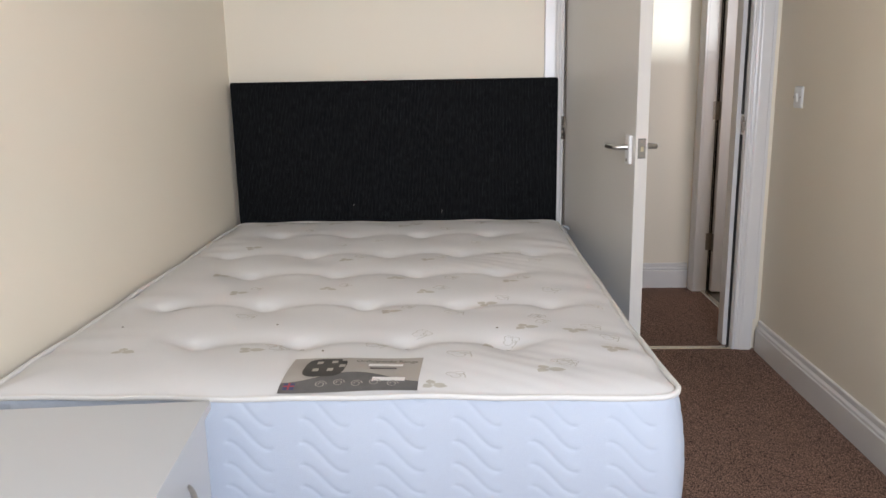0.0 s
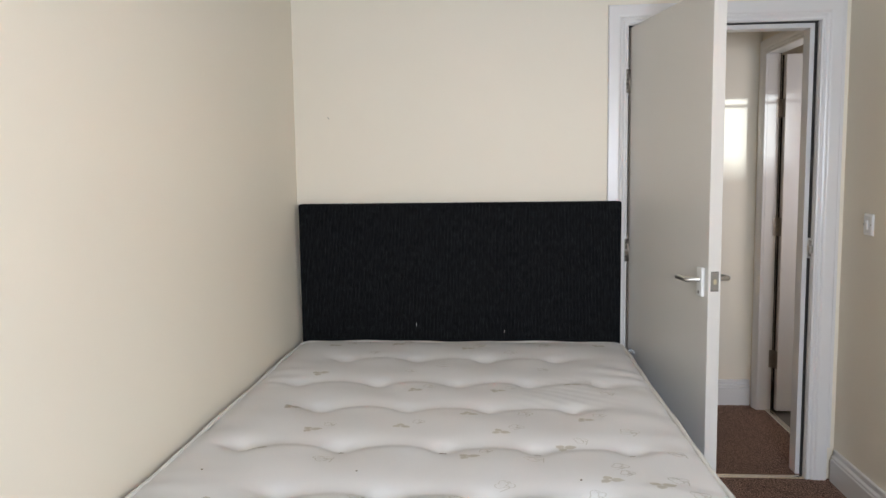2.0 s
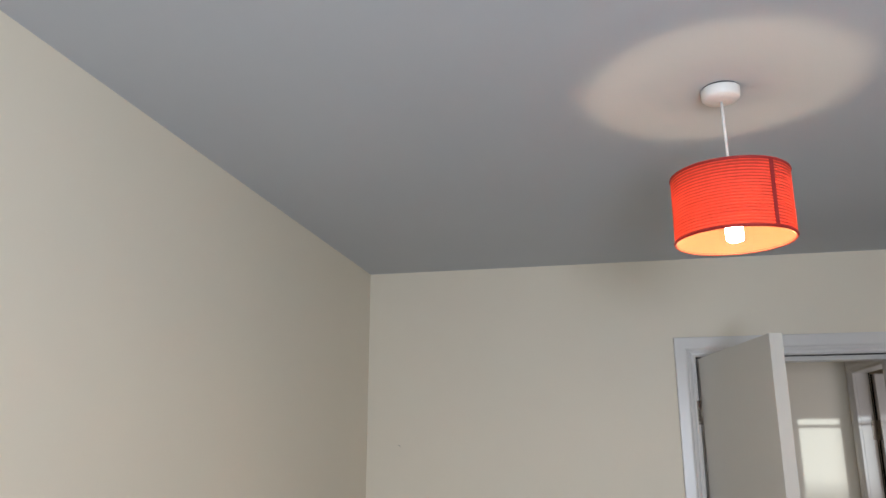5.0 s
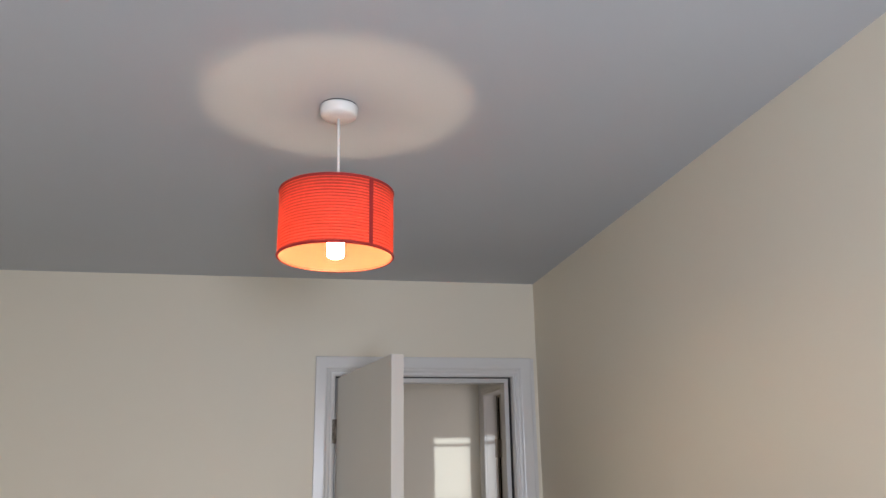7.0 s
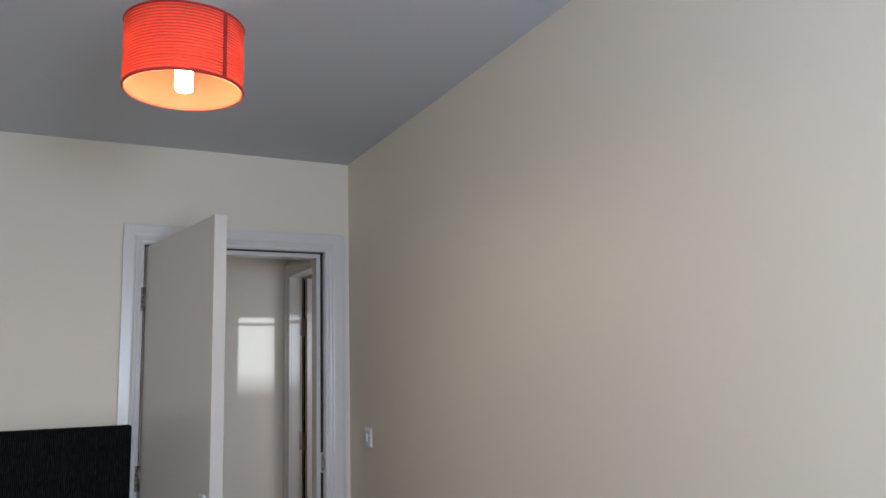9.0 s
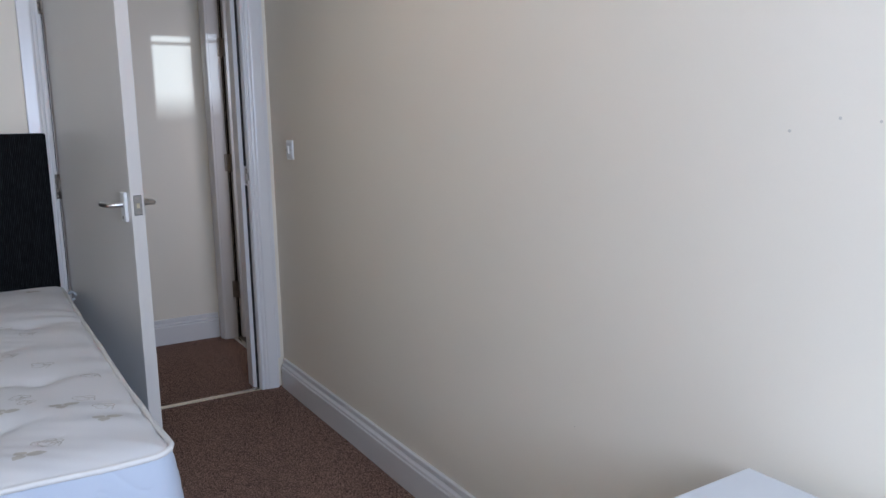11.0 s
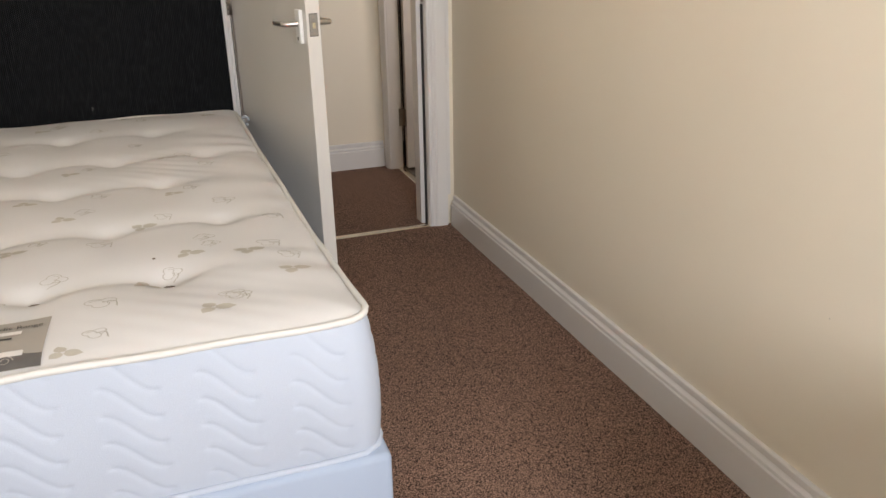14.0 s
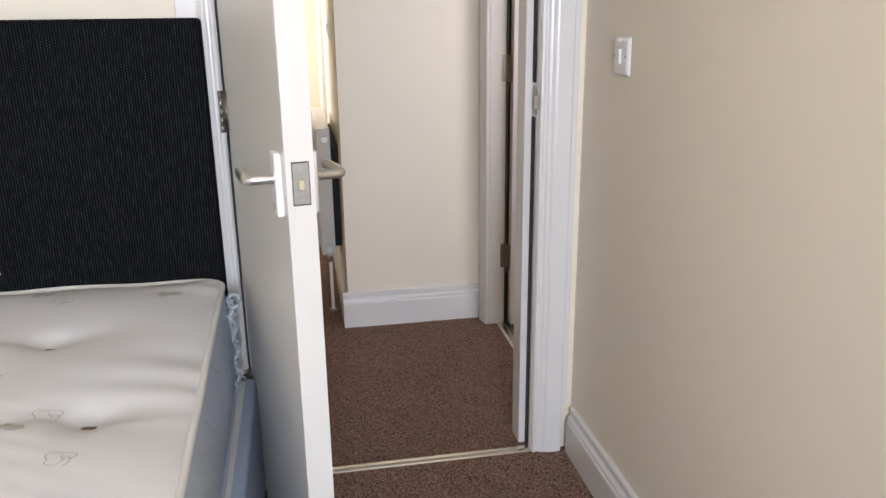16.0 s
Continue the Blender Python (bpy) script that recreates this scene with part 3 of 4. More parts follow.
def quilt(s, z):
    """The stitched waves of the border, deep on the falling side and faint on the rising one: a depth in metres."""
    d = 0.0
    for row in range(-1, 6):
        f = (s - 0.008) / 0.156
        f -= math.floor(f)
        fall = 0.55
        if f < fall:
            k = f / fall
            drop = k * k * (3 - 2 * k)
            depth = 1.0
        else:
            k = (f - fall) / (1 - fall)
            drop = 1 - k * k * (3 - 2 * k)
            depth = 0.05 + 0.95 * max(0.0, 1 - k * 7) + 0.95 * max(0.0, (k - 0.9) * 10)
        line = MZ0 + 0.052 + row * 0.046 - (drop - 0.5) * 0.062
        d += depth * (0.0014 * math.exp(-(((z - line) / 0.0026) ** 2)) + 0.0007 * math.exp(-(((z - line) / 0.009) ** 2)))
    return d


def border(u, v):
    s = u * PERIM
    x, y, nx, ny = around(s)
    z = MZ0 + v * (MZ1 - MZ0)
    x = taper(x, y)
    out = 0.015 * math.sin(math.pi * min(max(v, 0), 1)) ** 0.7 + (0.006 + 0.030 * max(0.0, -ny) ** 2) * (1 - v)
    out += 0.003 * math.sin(s * 11) * v * (1 - v) * 4
    if x < 0.1 or y > MY1 - 0.04:
        out = min(out, 0.004)
        return Vector((x + nx * out, y + ny * out, z + head_rise(y) * max(0.0, v)))
    out -= quilt(s, z)
    return Vector((x + nx * out, y + ny * out, z + head_rise(y) * max(0.0, v)))


part("border", grid_mesh(border, 1500, 96, close_u=True), BORDER, mattress, "white wave-quilted border, cool window light in its colour", True)


def seam(z, push, wob):
    pts = []
    for i in range(320):
        s = i / 320 * PERIM
        x, y, nx, ny = around(s)
        x = taper(x, y)
        push_here = 0.008 + (push - 0.008) * max(0.0, -ny) ** 2 if push > 0.008 else push
        o = push_here if x > 0.1 and y < MY1 - 0.03 else 0.0
        pts.append((x + nx * o, y + ny * o, z + (head_rise(y) if z > 0.5 else 0.0) + wob * math.sin(s * 9) + 0.6 * wob * math.sin(s * 23)))
    return tube(pts, 0.0068, 8, closed=True)


part("piping", seam(MZ1 + 0.002, 0.002, 0.0022), PIPING, mattress, "cream top piping", True)
part("piping", seam(MZ0 + 0.002, 0.040, 0.0016), BORDER, mattress, "bottom piping in the border's cool-lit tint", True)
part("underside", box((MX0 + 0.02, MY0 + 0.02, MZ0 - 0.0), (MX1 - 0.02, MY1 - 0.02, MZ0 + 0.004)), PIPING, mattress)


def leaf_print(cx, cy, size, turn, outline):
    """A printed spray lying on the ticking: a three-lobed leaf with open veins, or the loops of a stitched one."""
    bm = bmesh.new()

    def at(a, r, lift):
        return on_top(cx + r * math.cos(a + turn), cy + 0.70 * r * math.sin(a + turn), lift)

    if outline:
        edge = [at(k * math.tau / 30, size * (0.50 + 0.36 * abs(math.cos(0.5 * k * math.tau / 10)) ** 1.3), 0.0007) for k in range(31)]
        tube(edge, 0.0009, 4, bm=bm, flat=0.4)
        vein = [at(2.1 - k * 0.42, size * (0.62 - 0.11 * k if k < 5 else 0.12 * (k - 4)), 0.0007) for k in range(9)]
        tube(vein, 0.0008, 4, bm=bm, flat=0.4)
        tail = [at(-0.9 + 0.5 * math.sin(k * 0.7), size * (0.1 + k * 0.17), 0.0007) for k in range(8)]
        tube(tail, 0.0012, 4, bm=bm, flat=0.4)
    else:
        for lobe, long, wide in ((0.0, 1.15, 1.0), (2.15, 0.92, 0.98), (-2.1, 0.95, 0.95)):
            m, q = 9, 6
            rows = []
            for j in range(q + 1):
                t = j / q
                half = wide * (1 - 0.86 * t ** 2.4)
                rows.append([bm.verts.new(at(lobe + half * (2 * i / m - 1), size * long * (0.12 + 0.88 * t) * (1 - 0.12 * abs(2 * i / m - 1)), 0.0009)) for i in range(m + 1)])
            for j in range(q):
                for i in range(m):
                    bm.faces.new((rows[j][i], rows[j][i + 1], rows[j + 1][i + 1], rows[j + 1][i]))
    return bm


FILLED = [(0.21, -0.23), (0.49, -0.2), (0.8, -0.27), (1.08, -0.15), (1.37, -0.2), (0.64, -0.86), (0.93, -0.86), (1.2, -0.77), (0.25, -0.66), (0.25, -1.05), (0.64, -1.22), (0.84, -1.1), (0.94, -1.26), (1.2, -1.15), (1.12, -1.36), (0.37, -1.26), (0.85, -1.45), (1.21, -1.59), (1.33, -1.62), (0.54, -1.74), (0.25, -1.4), (0.24, -1.75), (1.12, -1.69), (1.23, -1.87), (1.40, -1.75), (0.98, -1.93)]
LINES = [(0.41, -0.33), (0.99, -0.32), (0.72, -0.55), (1.11, -0.58), (1.31, -0.88), (1.02, -1.09), (1.32, -1.24), (1.03, -1.46), (1.25, -1.5), (0.46, -1.48), (0.61, -1.72), (1.04, -1.78), (1.27, -1.82), (0.84, -1.70), (0.95, -1.62), (1.42, -1.4), (1.41, -1.66), (0.28, -0.17), (1.14, -0.21), (0.86, -0.21), (0.60, -0.62)]
rng = random.Random(11)
for x, y in FILLED:
    part("leaf_print", leaf_print(x, min(max(y, -1.93), -0.12), rng.uniform(0.029, 0.037), rng.uniform(-0.5, 0.4), False), MOTIF, mattress, "beige printed leaf")
for x, y in [(x + 0.050, y + 0.042) for x, y in FILLED if 0.3 < x < 1.36]:
    part("leaf_outline", leaf_print(x, y, rng.uniform(0.024, 0.032), rng.uniform(-0.6, 0.6), True), MOTIF_LINE, mattress, "beige stitched leaf outline")
for x, y in LINES:
    part("leaf_outline", leaf_print(x, y, rng.uniform(0.028, 0.038), rng.uniform(-0.6, 0.6), True), MOTIF_LINE, mattress, "beige stitched leaf outline")
for x, y in TUFTS:
    bm = bmesh.new()
    c = on_top(x, y, 0.0)
    w = rng.uniform(0.010, 0.016)
    tube([c + Vector((-w, 0, 0.001)), c + Vector((-w * 0.4, 0.001, 0.003)), c + Vector((w * 0.5, -0.001, 0.003)), c + Vector((w, 0.001, 0.001))], 0.0032, 6, bm=bm, flat=0.7)
    part("tuft", bm, TUFT, mattress, "brown tuft thread", True)
for x, y in ((1.14, -1.59), (0.57, -1.57), (0.72, -1.75), (0.36, -0.15), (0.16, -1.57)):
    part("speck", cylinder(on_top(x, y, 0.0), on_top(x, y, 0.0015), 0.003, 8), TUFT, mattress, "dark speck")

# the sewn label on the mattress
LXA, LXB, LYA, LYB = 0.656, 0.948, -1.962, -1.808


def label_patch(u0, v0, u1, v1, lift, nu=12, nv=8, shape=None):
    def f(u, v):
        a, b = u0 + (u1 - u0) * u, v0 + (v1 - v0) * v
        if shape:
            a, b = shape(u, v)
        return on_top(LXA + a * (LXB - LXA) + 0.012 * b, LYA + b * (LYB - LYA) + 0.006 * a, lift)
    return grid_mesh(f, nu, nv)


lab = part("product_label", label_patch(0, 0, 1, 1, 0.0022, 30, 20), LABEL_SILVER, mattress, "silver and charcoal sewn-on fabric label")
part("label_band", label_patch(0, 0, 1, 1, 0.0030, 40, 8, lambda u, v: (u, v * (0.34 + 0.13 * math.sin((u - 0.25) * 6.2)))), LABEL_GREY, lab, "dark swirled band")
part("label_panel", label_patch(0, 0, 1, 1, 0.0036, 16, 12, lambda u, v: (0.27 + 0.155 * math.copysign(abs(2 * u - 1) ** 0.9, 2 * u - 1) * (1 - 0.12 * abs(2 * v - 1) ** 4) + 0.01 * v, 0.64 + 0.29 * (2 * v - 1) * (1 - 0.22 * abs(2 * u - 1) ** 4))), LABEL_DARK, lab, "charcoal panel with pictograms")
for a, b in ((0.19, 0.50), (0.30, 0.50), (0.20, 0.74), (0.31, 0.76), (0.38, 0.62), (0.38, 0.85)):
    part("pictogram", label_patch(a, b, a + 0.045, b + 0.09, 0.0042, 4, 4), LABEL_SILVER, lab)
part("label_line", label_patch(0.60, 0.66, 0.86, 0.74, 0.0036, 10, 3), LABEL_WHITE, lab)
part("label_line", label_patch(0.62, 0.56, 0.82, 0.60, 0.0036, 10, 3), LABEL_DARK, lab)
part("label_line", label_patch(0.66, 0.20, 0.90, 0.30, 0.0038, 10, 3), LABEL_WHITE, lab, "pale bar in place of lettering")
flag = part("small_flag", label_patch(0.03, 0.05, 0.11, 0.19, 0.0040, 5, 5), LABEL_BLUE, lab, "small printed flag")
part("flag_cross", label_patch(0.03, 0.105, 0.11, 0.135, 0.0046, 5, 3), LABEL_RED, flag)
part("flag_cross", label_patch(0.063, 0.05, 0.077, 0.19, 0.0046, 3, 5), LABEL_RED, flag)
for k in range(5):
    cx, cy = 0.30 + 0.13 * k, 0.17 + 0.03 * (k % 2)
    pts = [on_top(LXA + (cx + 0.045 * math.cos(a) * (1 - a / 14)) * (LXB - LXA), LYA + (cy + 0.08 * math.sin(a) * (1 - a / 14)) * (LYB - LYA), 0.0038) for a in [j * 0.6 for j in range(17)]]
    part("label_swirl", tube(pts, 0.0011, 4, flat=0.4), LABEL_SILVER, lab)
words = bpy.data.curves.new("label_words", "FONT")
words.body, words.size, words.align_x = "Orthopaedic Range", 0.0175, "CENTER"
tob = bpy.data.objects.new("t", words)
wm = bpy.data.meshes.new_from_object(tob)
bpy.data.objects.remove(tob)
for v in wm.vertices:
    p = on_top(LXA + 0.73 * (LXB - LXA) + v.co.x + 0.01, LYA + 0.80 * (LYB - LYA) + v.co.y + 0.004, 0.0040)
    v.co = p
wm.materials.append(LABEL_DARK)
wo = new("label_words", wm)
wo.parent = lab

divan = thing("divan_base", "white fabric divan bed base standing on black castors", "bed base")
bm = bmesh.new()
bx0, bx1, by0, by1, bz0, bz1 = 0.03, 1.497, -2.030, -0.065, 0.038, 0.352
part("divan_body", box((bx0, by0, bz0), (bx1, by1, bz1), 0.014, segments=3), DIVAN, divan, "white fabric-covered divan body, cool skylight in its colour", True)
for x in (0.09, 1.468):
    for y in (-2.004, -1.05, -0.12):
        c = part("castor", cylinder((x + 0.010, y - 0.013, 0.0245), (x + 0.010, y + 0.013, 0.0245), 0.0245, 24), RUBBER, divan, "black castor wheel")
        part("castor_stem", cylinder((x - 0.010, y, 0.030), (x - 0.010, y, 0.055), 0.008, 10), RUBBER, c)

head = thing("headboard", "black woven-fabric headboard fixed behind the mattress", "headboard")
bm = box((0.020, -0.066, 0.40), (1.440, -0.010, 1.247), 0.009, segments=3)
part("padded_panel", bm, HEADFAB, head, "black fabric panel with pale flecks", True)
for x in (0.35, 1.1):
    part("headboard_strut", box((x, -0.0095, 0.10), (x + 0.06, -0.0005, 0.9)), RUBBER, head, "dark wooden strut")
rng = random.Random(7)
for k in range(2):
    x, z = rng.uniform(0.15, 1.35), rng.uniform(0.64, 1.05)
    part("lint", tube([(x, -0.0668, z), (x + 0.004, -0.0675, z + 0.006), (x + 0.002, -0.0668, z + 0.012)], 0.0005, 4), LABEL_WHITE, head, "pale lint thread")

rag = thing("cloth_rag", "torn grey-blue cloth hanging down beside the mattress corner", "cloth", pose(-0.010, -0.045, -0.038))
rng = random.Random(3)
for k, (x, top, bottom, r) in enumerate(((1.466, 0.640, 0.392, 0.0065), (1.474, 0.628, 0.405, 0.0045), (1.460, 0.610, 0.455, 0.0055))):
    pts = [(x + 0.007 * math.sin(i * 0.75 + k * 2.1) - 0.008 * i / 30, -0.118 + 0.006 * math.sin(i * 0.9 + k), top + (bottom - top) * i / 30) for i in range(31)]
    part("cloth_strip", tube(pts, [r * (0.8 + 0.45 * rng.random()) for i in range(31)], 7, flat=0.7), RAGPALE, rag, "frayed pale grey strip", True)
bm = bmesh.new()
for k in range(150):
    u = rng.random() ** 1.3
    p = Vector((1.463 + 0.014 * rng.random(), -0.122 + 0.012 * rng.random(), 0.645 - 0.24 * u))
    q = p + Vector((rng.uniform(-0.013, 0.015), rng.uniform(-0.008, 0.004), rng.uniform(-0.020, 0.006)))
    tube([p, (p + q) / 2 + Vector((0, 0, 0.003)), q], 0.0009, 4, bm=bm)
part("frayed_threads", bm, RAGPALE, rag, "pale frayed threads")
part("cloth_fold", grid_mesh(lambda u, v: Vector((1.452 + 0.024 * u + 0.004 * math.sin(v * 8), -0.088 - 0.035 * v + 0.006 * math.sin(u * 7), 0.628 + 0.016 * math.sin(u * 3.1) - 0.012 * v)), 14, 12), CLOTH, rag, "dark grey-green fold of cloth", True)
part("cloth_loop", tube([(1.478 + 0.014 * math.cos(a), -0.121, 0.640 + 0.016 * math.sin(a)) for a in [i * 0.5 for i in range(12)]], [0.004 + 0.002 * rng.random() for i in range(12)], 7), RAGPALE, rag, "twisted pale loop", True)

# ---- chests of drawers ----


def arc_handle(x, y0, y1, z, bm=None):
    """A bowed bar handle on a front at x, from y0 to y1."""
    pts = []
    for k in range(17):
        t = k / 16
        bow = math.sin(math.pi * t) ** 0.85
        pts.append((x - 0.001 - 0.030 * bow, y0 + (y1 - y0) * t, z - 0.002 * bow))
    rs = [0.0035 + 0.0028 * math.sin(math.pi * k / 16) ** 0.5 for k in range(17)]
    return tube(pts, rs, 10, flat=0.9)


def chest(label, length, m, group, pulled):
    """Built with its far top front corner at the origin's x and y, its front facing -x and its length towards -y."""
    c = thing("chest_of_drawers", label, "chest of drawers", m, group)
    top, depth = 0.639, 0.438
    part("chest_top", box((0, -length, top - 0.018), (depth, 0, top), 0.0012, segments=1), LAMINATE, c, "white laminate top")
    body = bmesh.new()
    for lo, hi in (((0.030, -length + 0.008, 0), (depth - 0.004, -length + 0.024, top - 0.0195)), ((0.030, -0.024, 0), (depth - 0.004, -0.008, top - 0.0195)), ((depth - 0.008, -length + 0.024, 0.02), (depth - 0.004, -0.024, top - 0.0195)), ((0.040, -length + 0.024, 0.01), (0.056, -0.024, 0.065)), ((0.032, -length + 0.024, 0.065), (depth - 0.008, -0.024, 0.08))):
        box(lo, hi, bm=body)
    part("carcass", body, LAMINATE, c, "white laminate carcass")
    zs = [(0.437, 0.612), (0.258, 0.434), (0.078, 0.255)]
    for k, (z0, z1) in enumerate(zs):
        off = -0.030 if k == pulled else 0.0
        d = part("drawer", box((0.012 + off, -length + 0.009, z0), (0.0285 + off, -0.009, z1), 0.0008, segments=1), LAMINATE, c, "white drawer pulled slightly open" if k == pulled else "white drawer")
        inner = bmesh.new()
        for lo, hi in (((0.0285 + off, -length + 0.036, z0 + 0.02), (0.40 + off, -length + 0.048, z1 - 0.03)), ((0.0285 + off, -0.048, z0 + 0.02), (0.40 + off, -0.036, z1 - 0.03)), ((0.0285 + off, -length + 0.048, z0 + 0.02), (0.40 + off, -0.048, z0 + 0.026))):
            box(lo, hi, bm=inner)
        part("drawer_box", inner, DARK_INSIDE, d, "dark drawer box")
        mid = -length / 2
        part("handle", arc_handle(0.012 + off, mid - 0.097, mid + 0.085, z1 - 0.070), STEEL, d, "bowed brushed-steel handle", True)
    return c


chest("white three-drawer chest beside the bare wall, its bottom drawer slightly open", 0.80, pose(1.893, -2.688, 0, 0, 0, 1.1), "white chests of drawers", 2)
chest("white three-drawer chest standing against the foot of the bed", 0.50, pose(0.5929, -2.5425, 0, 0, 0, 185.5), "white chests of drawers", -1)

# ---- pendant lamp ----
PX, PY = 1.386, -1.742
lamp = thing("pendant_lamp", "red ribbed drum pendant lamp, lit, hanging from the ceiling", "pendant lamp", pose(PX, PY, H))
rose = bmesh.new()
grid_mesh(lambda u, v: Vector((math.cos(u * math.tau), math.sin(u * math.tau), 0)) * [0.0, 0.022, 0.038, 0.0425, 0.0435, 0.0435, 0.0][round(v * 6)] + Vector((0, 0, [-0.033, -0.032, -0.029, -0.024, -0.006, -0.0035, -0.0035][round(v * 6)])), 32, 7, bm=rose, close_u=True)
part("ceiling_rose", rose, PLASTIC, lamp, "white plastic ceiling rose", True)
part("flex", tube([(0, 0, -0.034), (0.001, 0, -0.10), (0.002, 0, -0.16), (0.001, 0, -0.262)], 0.0032, 10), PLASTIC, lamp, "white flex", True)
ZT, ZB, RS = -0.218, -0.366, 0.127


def ribs(u, v):
    ang = u * math.tau
    z = ZT + 0.004 + (ZB - ZT - 0.008) * v
    r = RS + 0.0012 * math.sin(v * 24 * math.tau + 0.5 * math.sin(ang * 5)) 
    return Vector((r * math.cos(ang), r * math.sin(ang), z))


shade = part("shade", grid_mesh(ribs, 120, 170, close_u=True), SHADE, lamp, "red ribbed drum shade", True)
part("shade_lining", grid_mesh(lambda u, v: Vector(((RS - 0.003) * math.cos(u * math.tau), (RS - 0.003) * math.sin(u * math.tau), ZT + 0.003 + (ZB - ZT - 0.006) * v)), 96, 4, close_u=True), LINING, shade, "cream lining", True)
for z in (ZT, ZB):
    pts = [(RS * math.cos(k * math.tau / 96), RS * math.sin(k * math.tau / 96), z) for k in range(96)]
    part("shade_rim", tube(pts, 0.0032, 8, closed=True), RIM, shade, "dark red bound rim", True)
SEAM = radians(-58)
part("shade_seam", grid_mesh(lambda u, v: Vector(((RS + 0.0022) * math.cos(SEAM + (u - 0.5) * 0.085), (RS + 0.0022) * math.sin(SEAM + (u - 0.5) * 0.085), ZT + (ZB - ZT) * v)), 5, 24), RIM, shade, "dark red glued seam", True)
ring = part("shade_ring", tube([(0.021 * math.cos(k * math.tau / 32), 0.021 * math.sin(k * math.tau / 32), ZT - 0.012) for k in range(32)], 0.0016, 6, closed=True), PLASTIC, lamp, "white wire shade carrier", True)
for k in range(3):
    a = k * math.tau / 3 + 0.4
    part("carrier_arm", tube([(0.021 * math.cos(a), 0.021 * math.sin(a), ZT - 0.012), (0.08 * math.cos(a), 0.08 * math.sin(a), ZT - 0.008), ((RS - 0.004) * math.cos(a), (RS - 0.004) * math.sin(a), ZT - 0.001)], 0.0014, 6), PLASTIC, ring)
holder = cylinder((0, 0, -0.258), (0, 0, -0.306), 0.017, 20)
part("lampholder", holder, PLASTIC, lamp, "white plastic lampholder", True)
bulb = grid_mesh(lambda u, v: Vector(((0.0175 + 0.0012 * math.cos(6 * u * math.tau)) * math.cos(u * math.tau) * min(1, (1.0001 - v) * 9) ** 0.5, (0.0175 + 0.0012 * math.cos(6 * u * math.tau)) * math.sin(u * math.tau) * min(1, (1.0001 - v) * 9) ** 0.5, -0.318 - 0.052 * v - (0.0018 * math.cos(6 * u * math.tau) if v > 0.8 else 0))), 24, 12, close_u=True)
part("bulb", bulb, BULB, lamp, "lit compact fluorescent bulb", True)
part("bulb_base", cylinder((0, 0, -0.306), (0, 0, -0.3185), 0.019, 20), PLASTIC, lamp)

# ---- switches ----


def rocker_switch(label, m):
    """A plate in the plane y = 0 that faces -y."""
    s = thing("light_switch", label, "light switch", m, "")
    plate = grid_mesh(lambda u, v: Vector(((u - 0.5) * 0.080, -0.002 - 0.008 * (max(0, 1 - abs(2 * u - 1) ** 4) * max(0, 1 - abs(2 * v - 1) ** 6)) ** 0.5, (v - 0.5) * 0.086)), 25, 25)
    part("switch_plate", plate, PLASTIC, s, "white square switch plate", True)
    part("switch_back", box((-0.040, -0.0025, -0.043), (0.040, -0.0002, 0.043), 0.0006, segments=1), PLASTIC, s)
    part("rocker", box((-0.008, -0.015, -0.017), (0.008, -0.0085, 0.017), 0.0015, m=pose(0, 0, 0, 4)), PLASTIC, s, "white rocker")
    for x in (-0.030, 0.030):
        part("screw", cylinder((x, -0.0088, 0), (x, -0.0100, 0), 0.0035, 10), STEEL, s)
    return s


rocker_switch("white plastic light switch on the cream wall by the door", pose(W, -0.245, 1.152, 0, 0, -90))
rocker_switch("white plastic light switch on the landing wall above the radiator", pose(HALL_X, 1.50, 1.20, 0, 0, -90))

# ---- radiator on the landing ----
rad = thing("radiator", "white panel radiator on the landing wall", "radiator")
RX0, RX1, RY0, RY1, RZ0, RZ1 = 1.705, 1.768, 1.30, 2.10, 0.25, 0.80
face = bmesh.new()


def rad_face(u, v):
    y = RY0 + 0.02 + u * (RY1 - RY0 - 0.04)
    k = math.sin(u * 24 * math.tau / 2) ** 2
    return Vector((RX0 + 0.004 - 0.010 * (k ** 0.5) * (0 if v < 0.04 or v > 0.96 else 1), y, RZ0 + 0.01 + v * (RZ1 - RZ0 - 0.02)))


part("radiator_panel", grid_mesh(rad_face, 150, 14), GLOSS, rad, "white ribbed steel panel", True)
part("radiator_case", box((RX0 + 0.0045, RY0, RZ0), (RX1, RY1, RZ1), 0.004), GLOSS, rad, "white steel casing")
# Solid black in place of the shade between radiator and wall.
part("radiator_gap_shade", box((RX1 + 0.0005, RY0 + 0.03, RZ0 + 0.03), (HALL_X - 0.001, RY1 - 0.03, RZ1 - 0.08)), BLACK, rad, "black block drawn for the shaded gap and bracket behind")
part("top_plug", cylinder((1.745, RY0 - 0.006, RZ1 - 0.045), (1.745, RY0 + 0.004, RZ1 - 0.045), 0.014, 16), STEEL, rad, "steel end plug")
v = part("valve", cylinder((1.742, RY0 - 0.028, RZ0 + 0.005), (1.742, RY0 - 0.028, RZ0 + 0.055), 0.013, 16), PLASTIC, rad, "white valve cap", True)
part("valve_body", cylinder((1.742, RY0 - 0.028, RZ0 - 0.02), (1.742, RY0 - 0.028, RZ0 + 0.005), 0.011, 16), STEEL, v, smooth=True)
part("valve_tail", cylinder((1.742, RY0 - 0.028, RZ0 + 0.012), (1.742, RY0 + 0.002, RZ0 + 0.020), 0.008, 12), STEEL, v, smooth=True)
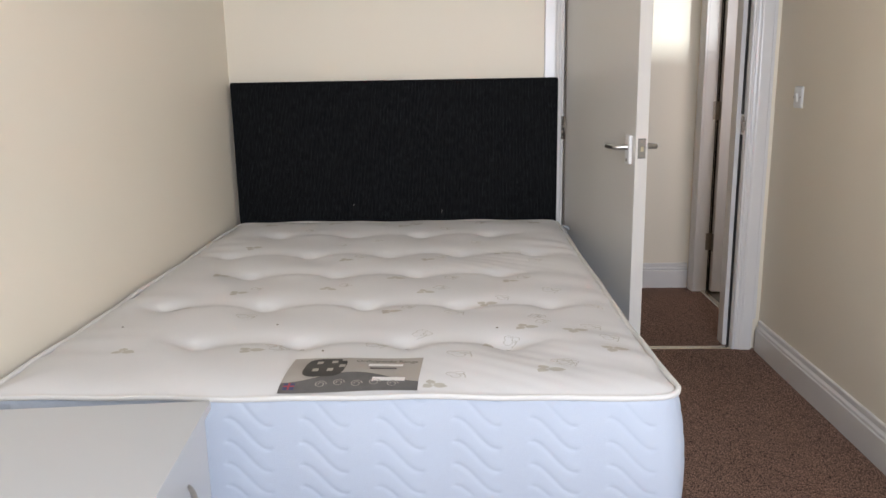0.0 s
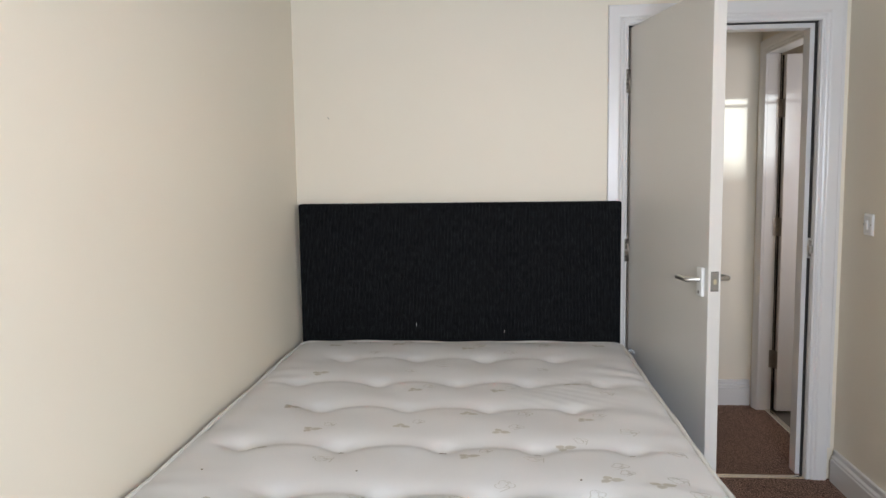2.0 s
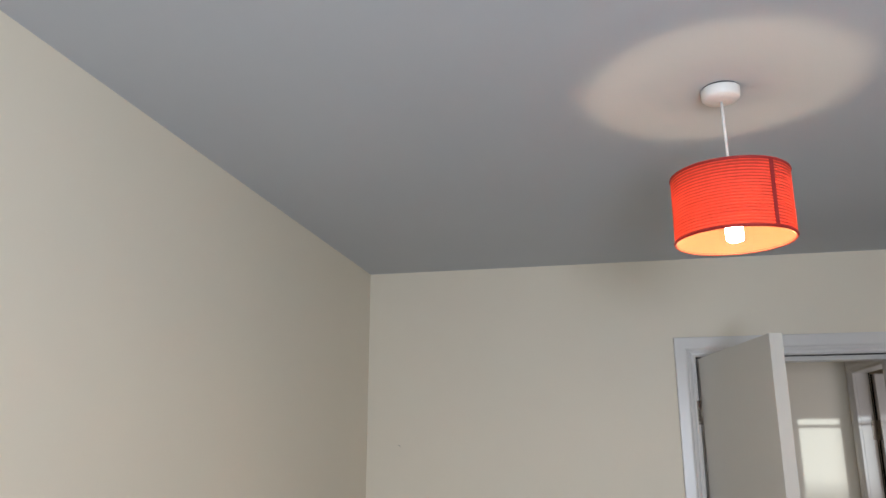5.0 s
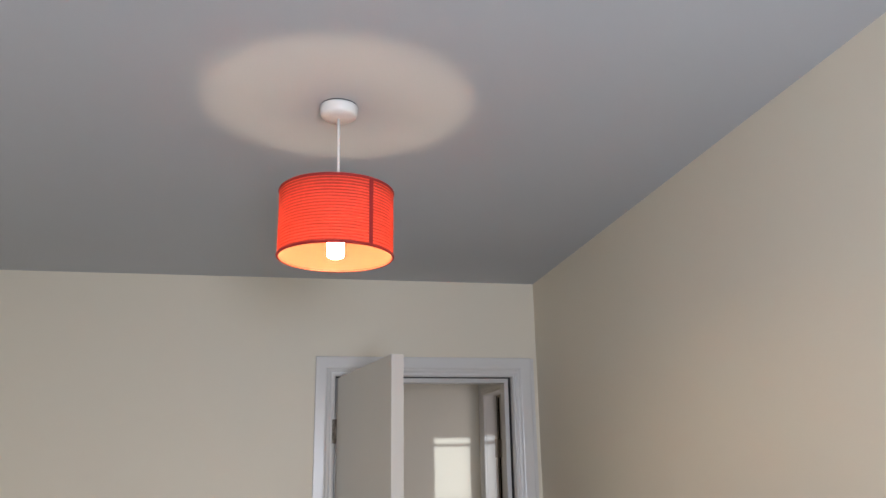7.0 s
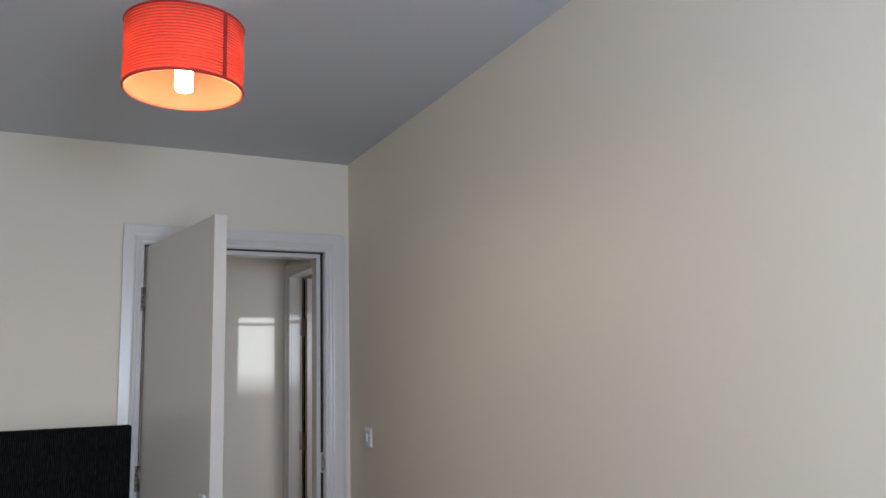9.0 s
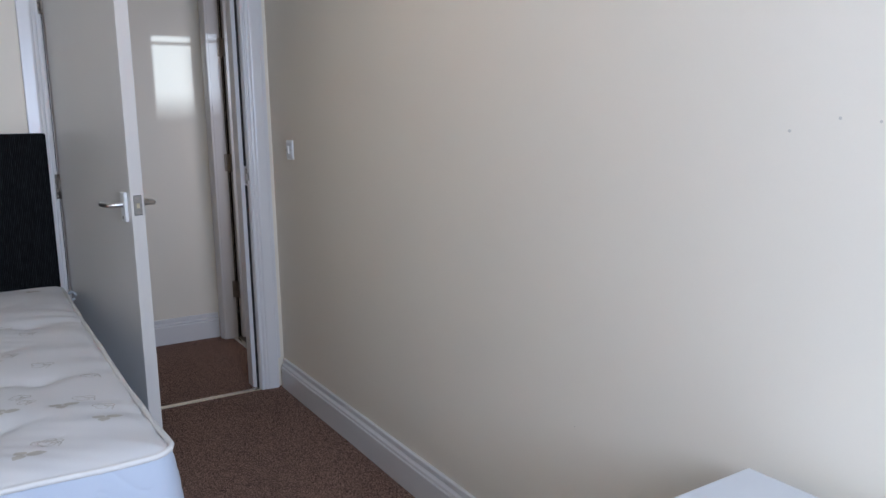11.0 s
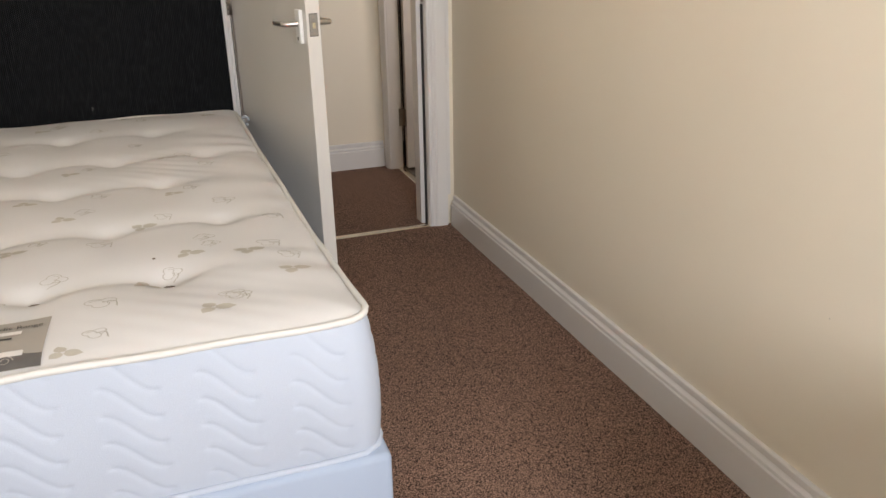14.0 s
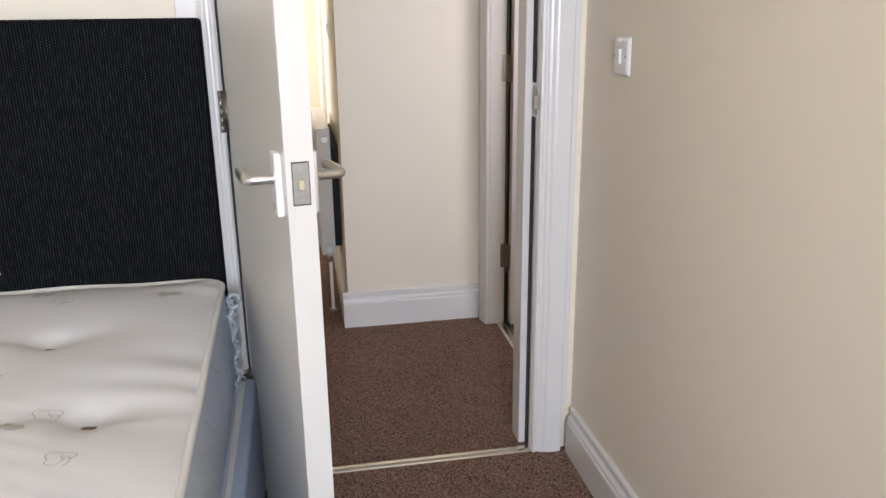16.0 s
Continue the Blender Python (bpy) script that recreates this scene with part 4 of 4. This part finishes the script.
part("pipe", tube([(1.742, RY0 - 0.028, RZ0 - 0.02), (1.742, RY0 - 0.028, 0.12), (1.742, RY0 - 0.028, 0.0)], 0.0075, 12), PLASTIC, rad, "white painted pipe", True)
part("pipe_collar", cylinder((1.742, RY0 - 0.028, 0.0), (1.742, RY0 - 0.028, 0.008), 0.018, 16), STEEL, rad)

# Black disc painted in as the shade line between rose and ceiling.
part("rose_gap_shade", cylinder((0, 0, -0.0032), (0, 0, 0), 0.0415, 32), RUBBER, lamp, "black disc drawn as the shaded gap above the rose")
structure("wall_mark", tube([(0.150, -0.0006, 1.631), (0.154, -0.0012, 1.628), (0.158, -0.0006, 1.622)], 0.0009, 5), TUFT, "tiny dark hairline on the cream wall")
for y, z, r in ((-2.842, 1.250, 0.0025), (-2.776, 1.256, 0.0028), (-2.687, 1.236, 0.0028), (-2.146, 0.52, 0.0016)):
    structure("wall_scuff", cylinder((W - 0.0006, y, z), (W + 0.0005, y, z), r, 12), FILLER, "tiny filled hole on the cream wall")

# ---- window in the wall behind ----
win = bmesh.new()
t = 0.06
for lo, hi in (((WX0, 0, WZ0), (WX0 + t, 1, WZ1)), ((WX1 - t, 0, WZ0), (WX1, 1, WZ1)), ((WX0 + t, 0, WZ0), (WX1 - t, 1, WZ0 + t)), ((WX0 + t, 0, WZ1 - t), (WX1 - t, 1, WZ1))):
    box((lo[0], BACK - 0.16, lo[2]), (hi[0], BACK - 0.10, hi[2]), bm=win)
structure("window_frame", win, GLOSS, "white window frame")
structure("window_sill", box((WX0 + 0.001, BACK - 0.10, WZ0), (WX1 - 0.001, BACK + 0.03, WZ0 + 0.02), 0.004), GLOSS, "white window sill")
# Unseen blocks, added to trim the sun to the patch on the hall wall.
structure("sun_trim_blocks", box((-14, -9.1, -3.0), (5.4, -9, 5.5), bm=box((8.45, -9.1, -3.0), (14, -9, 5.5), bm=box((5.4, -9.1, -3.0), (8.45, -9, 2.20)))), STONE, "unseen dark blocks added to trim the sun's beam")
structure("glazing_bar_bathroom", box((BWX0, 0.07, 1.797), (BWX1, 0.09, 1.812)), GLOSS, "white glazing bar of the small window")
structure("ground", box((-60, -60, -3.2), (60, 60, -3.0)), STONE, "ground outside")
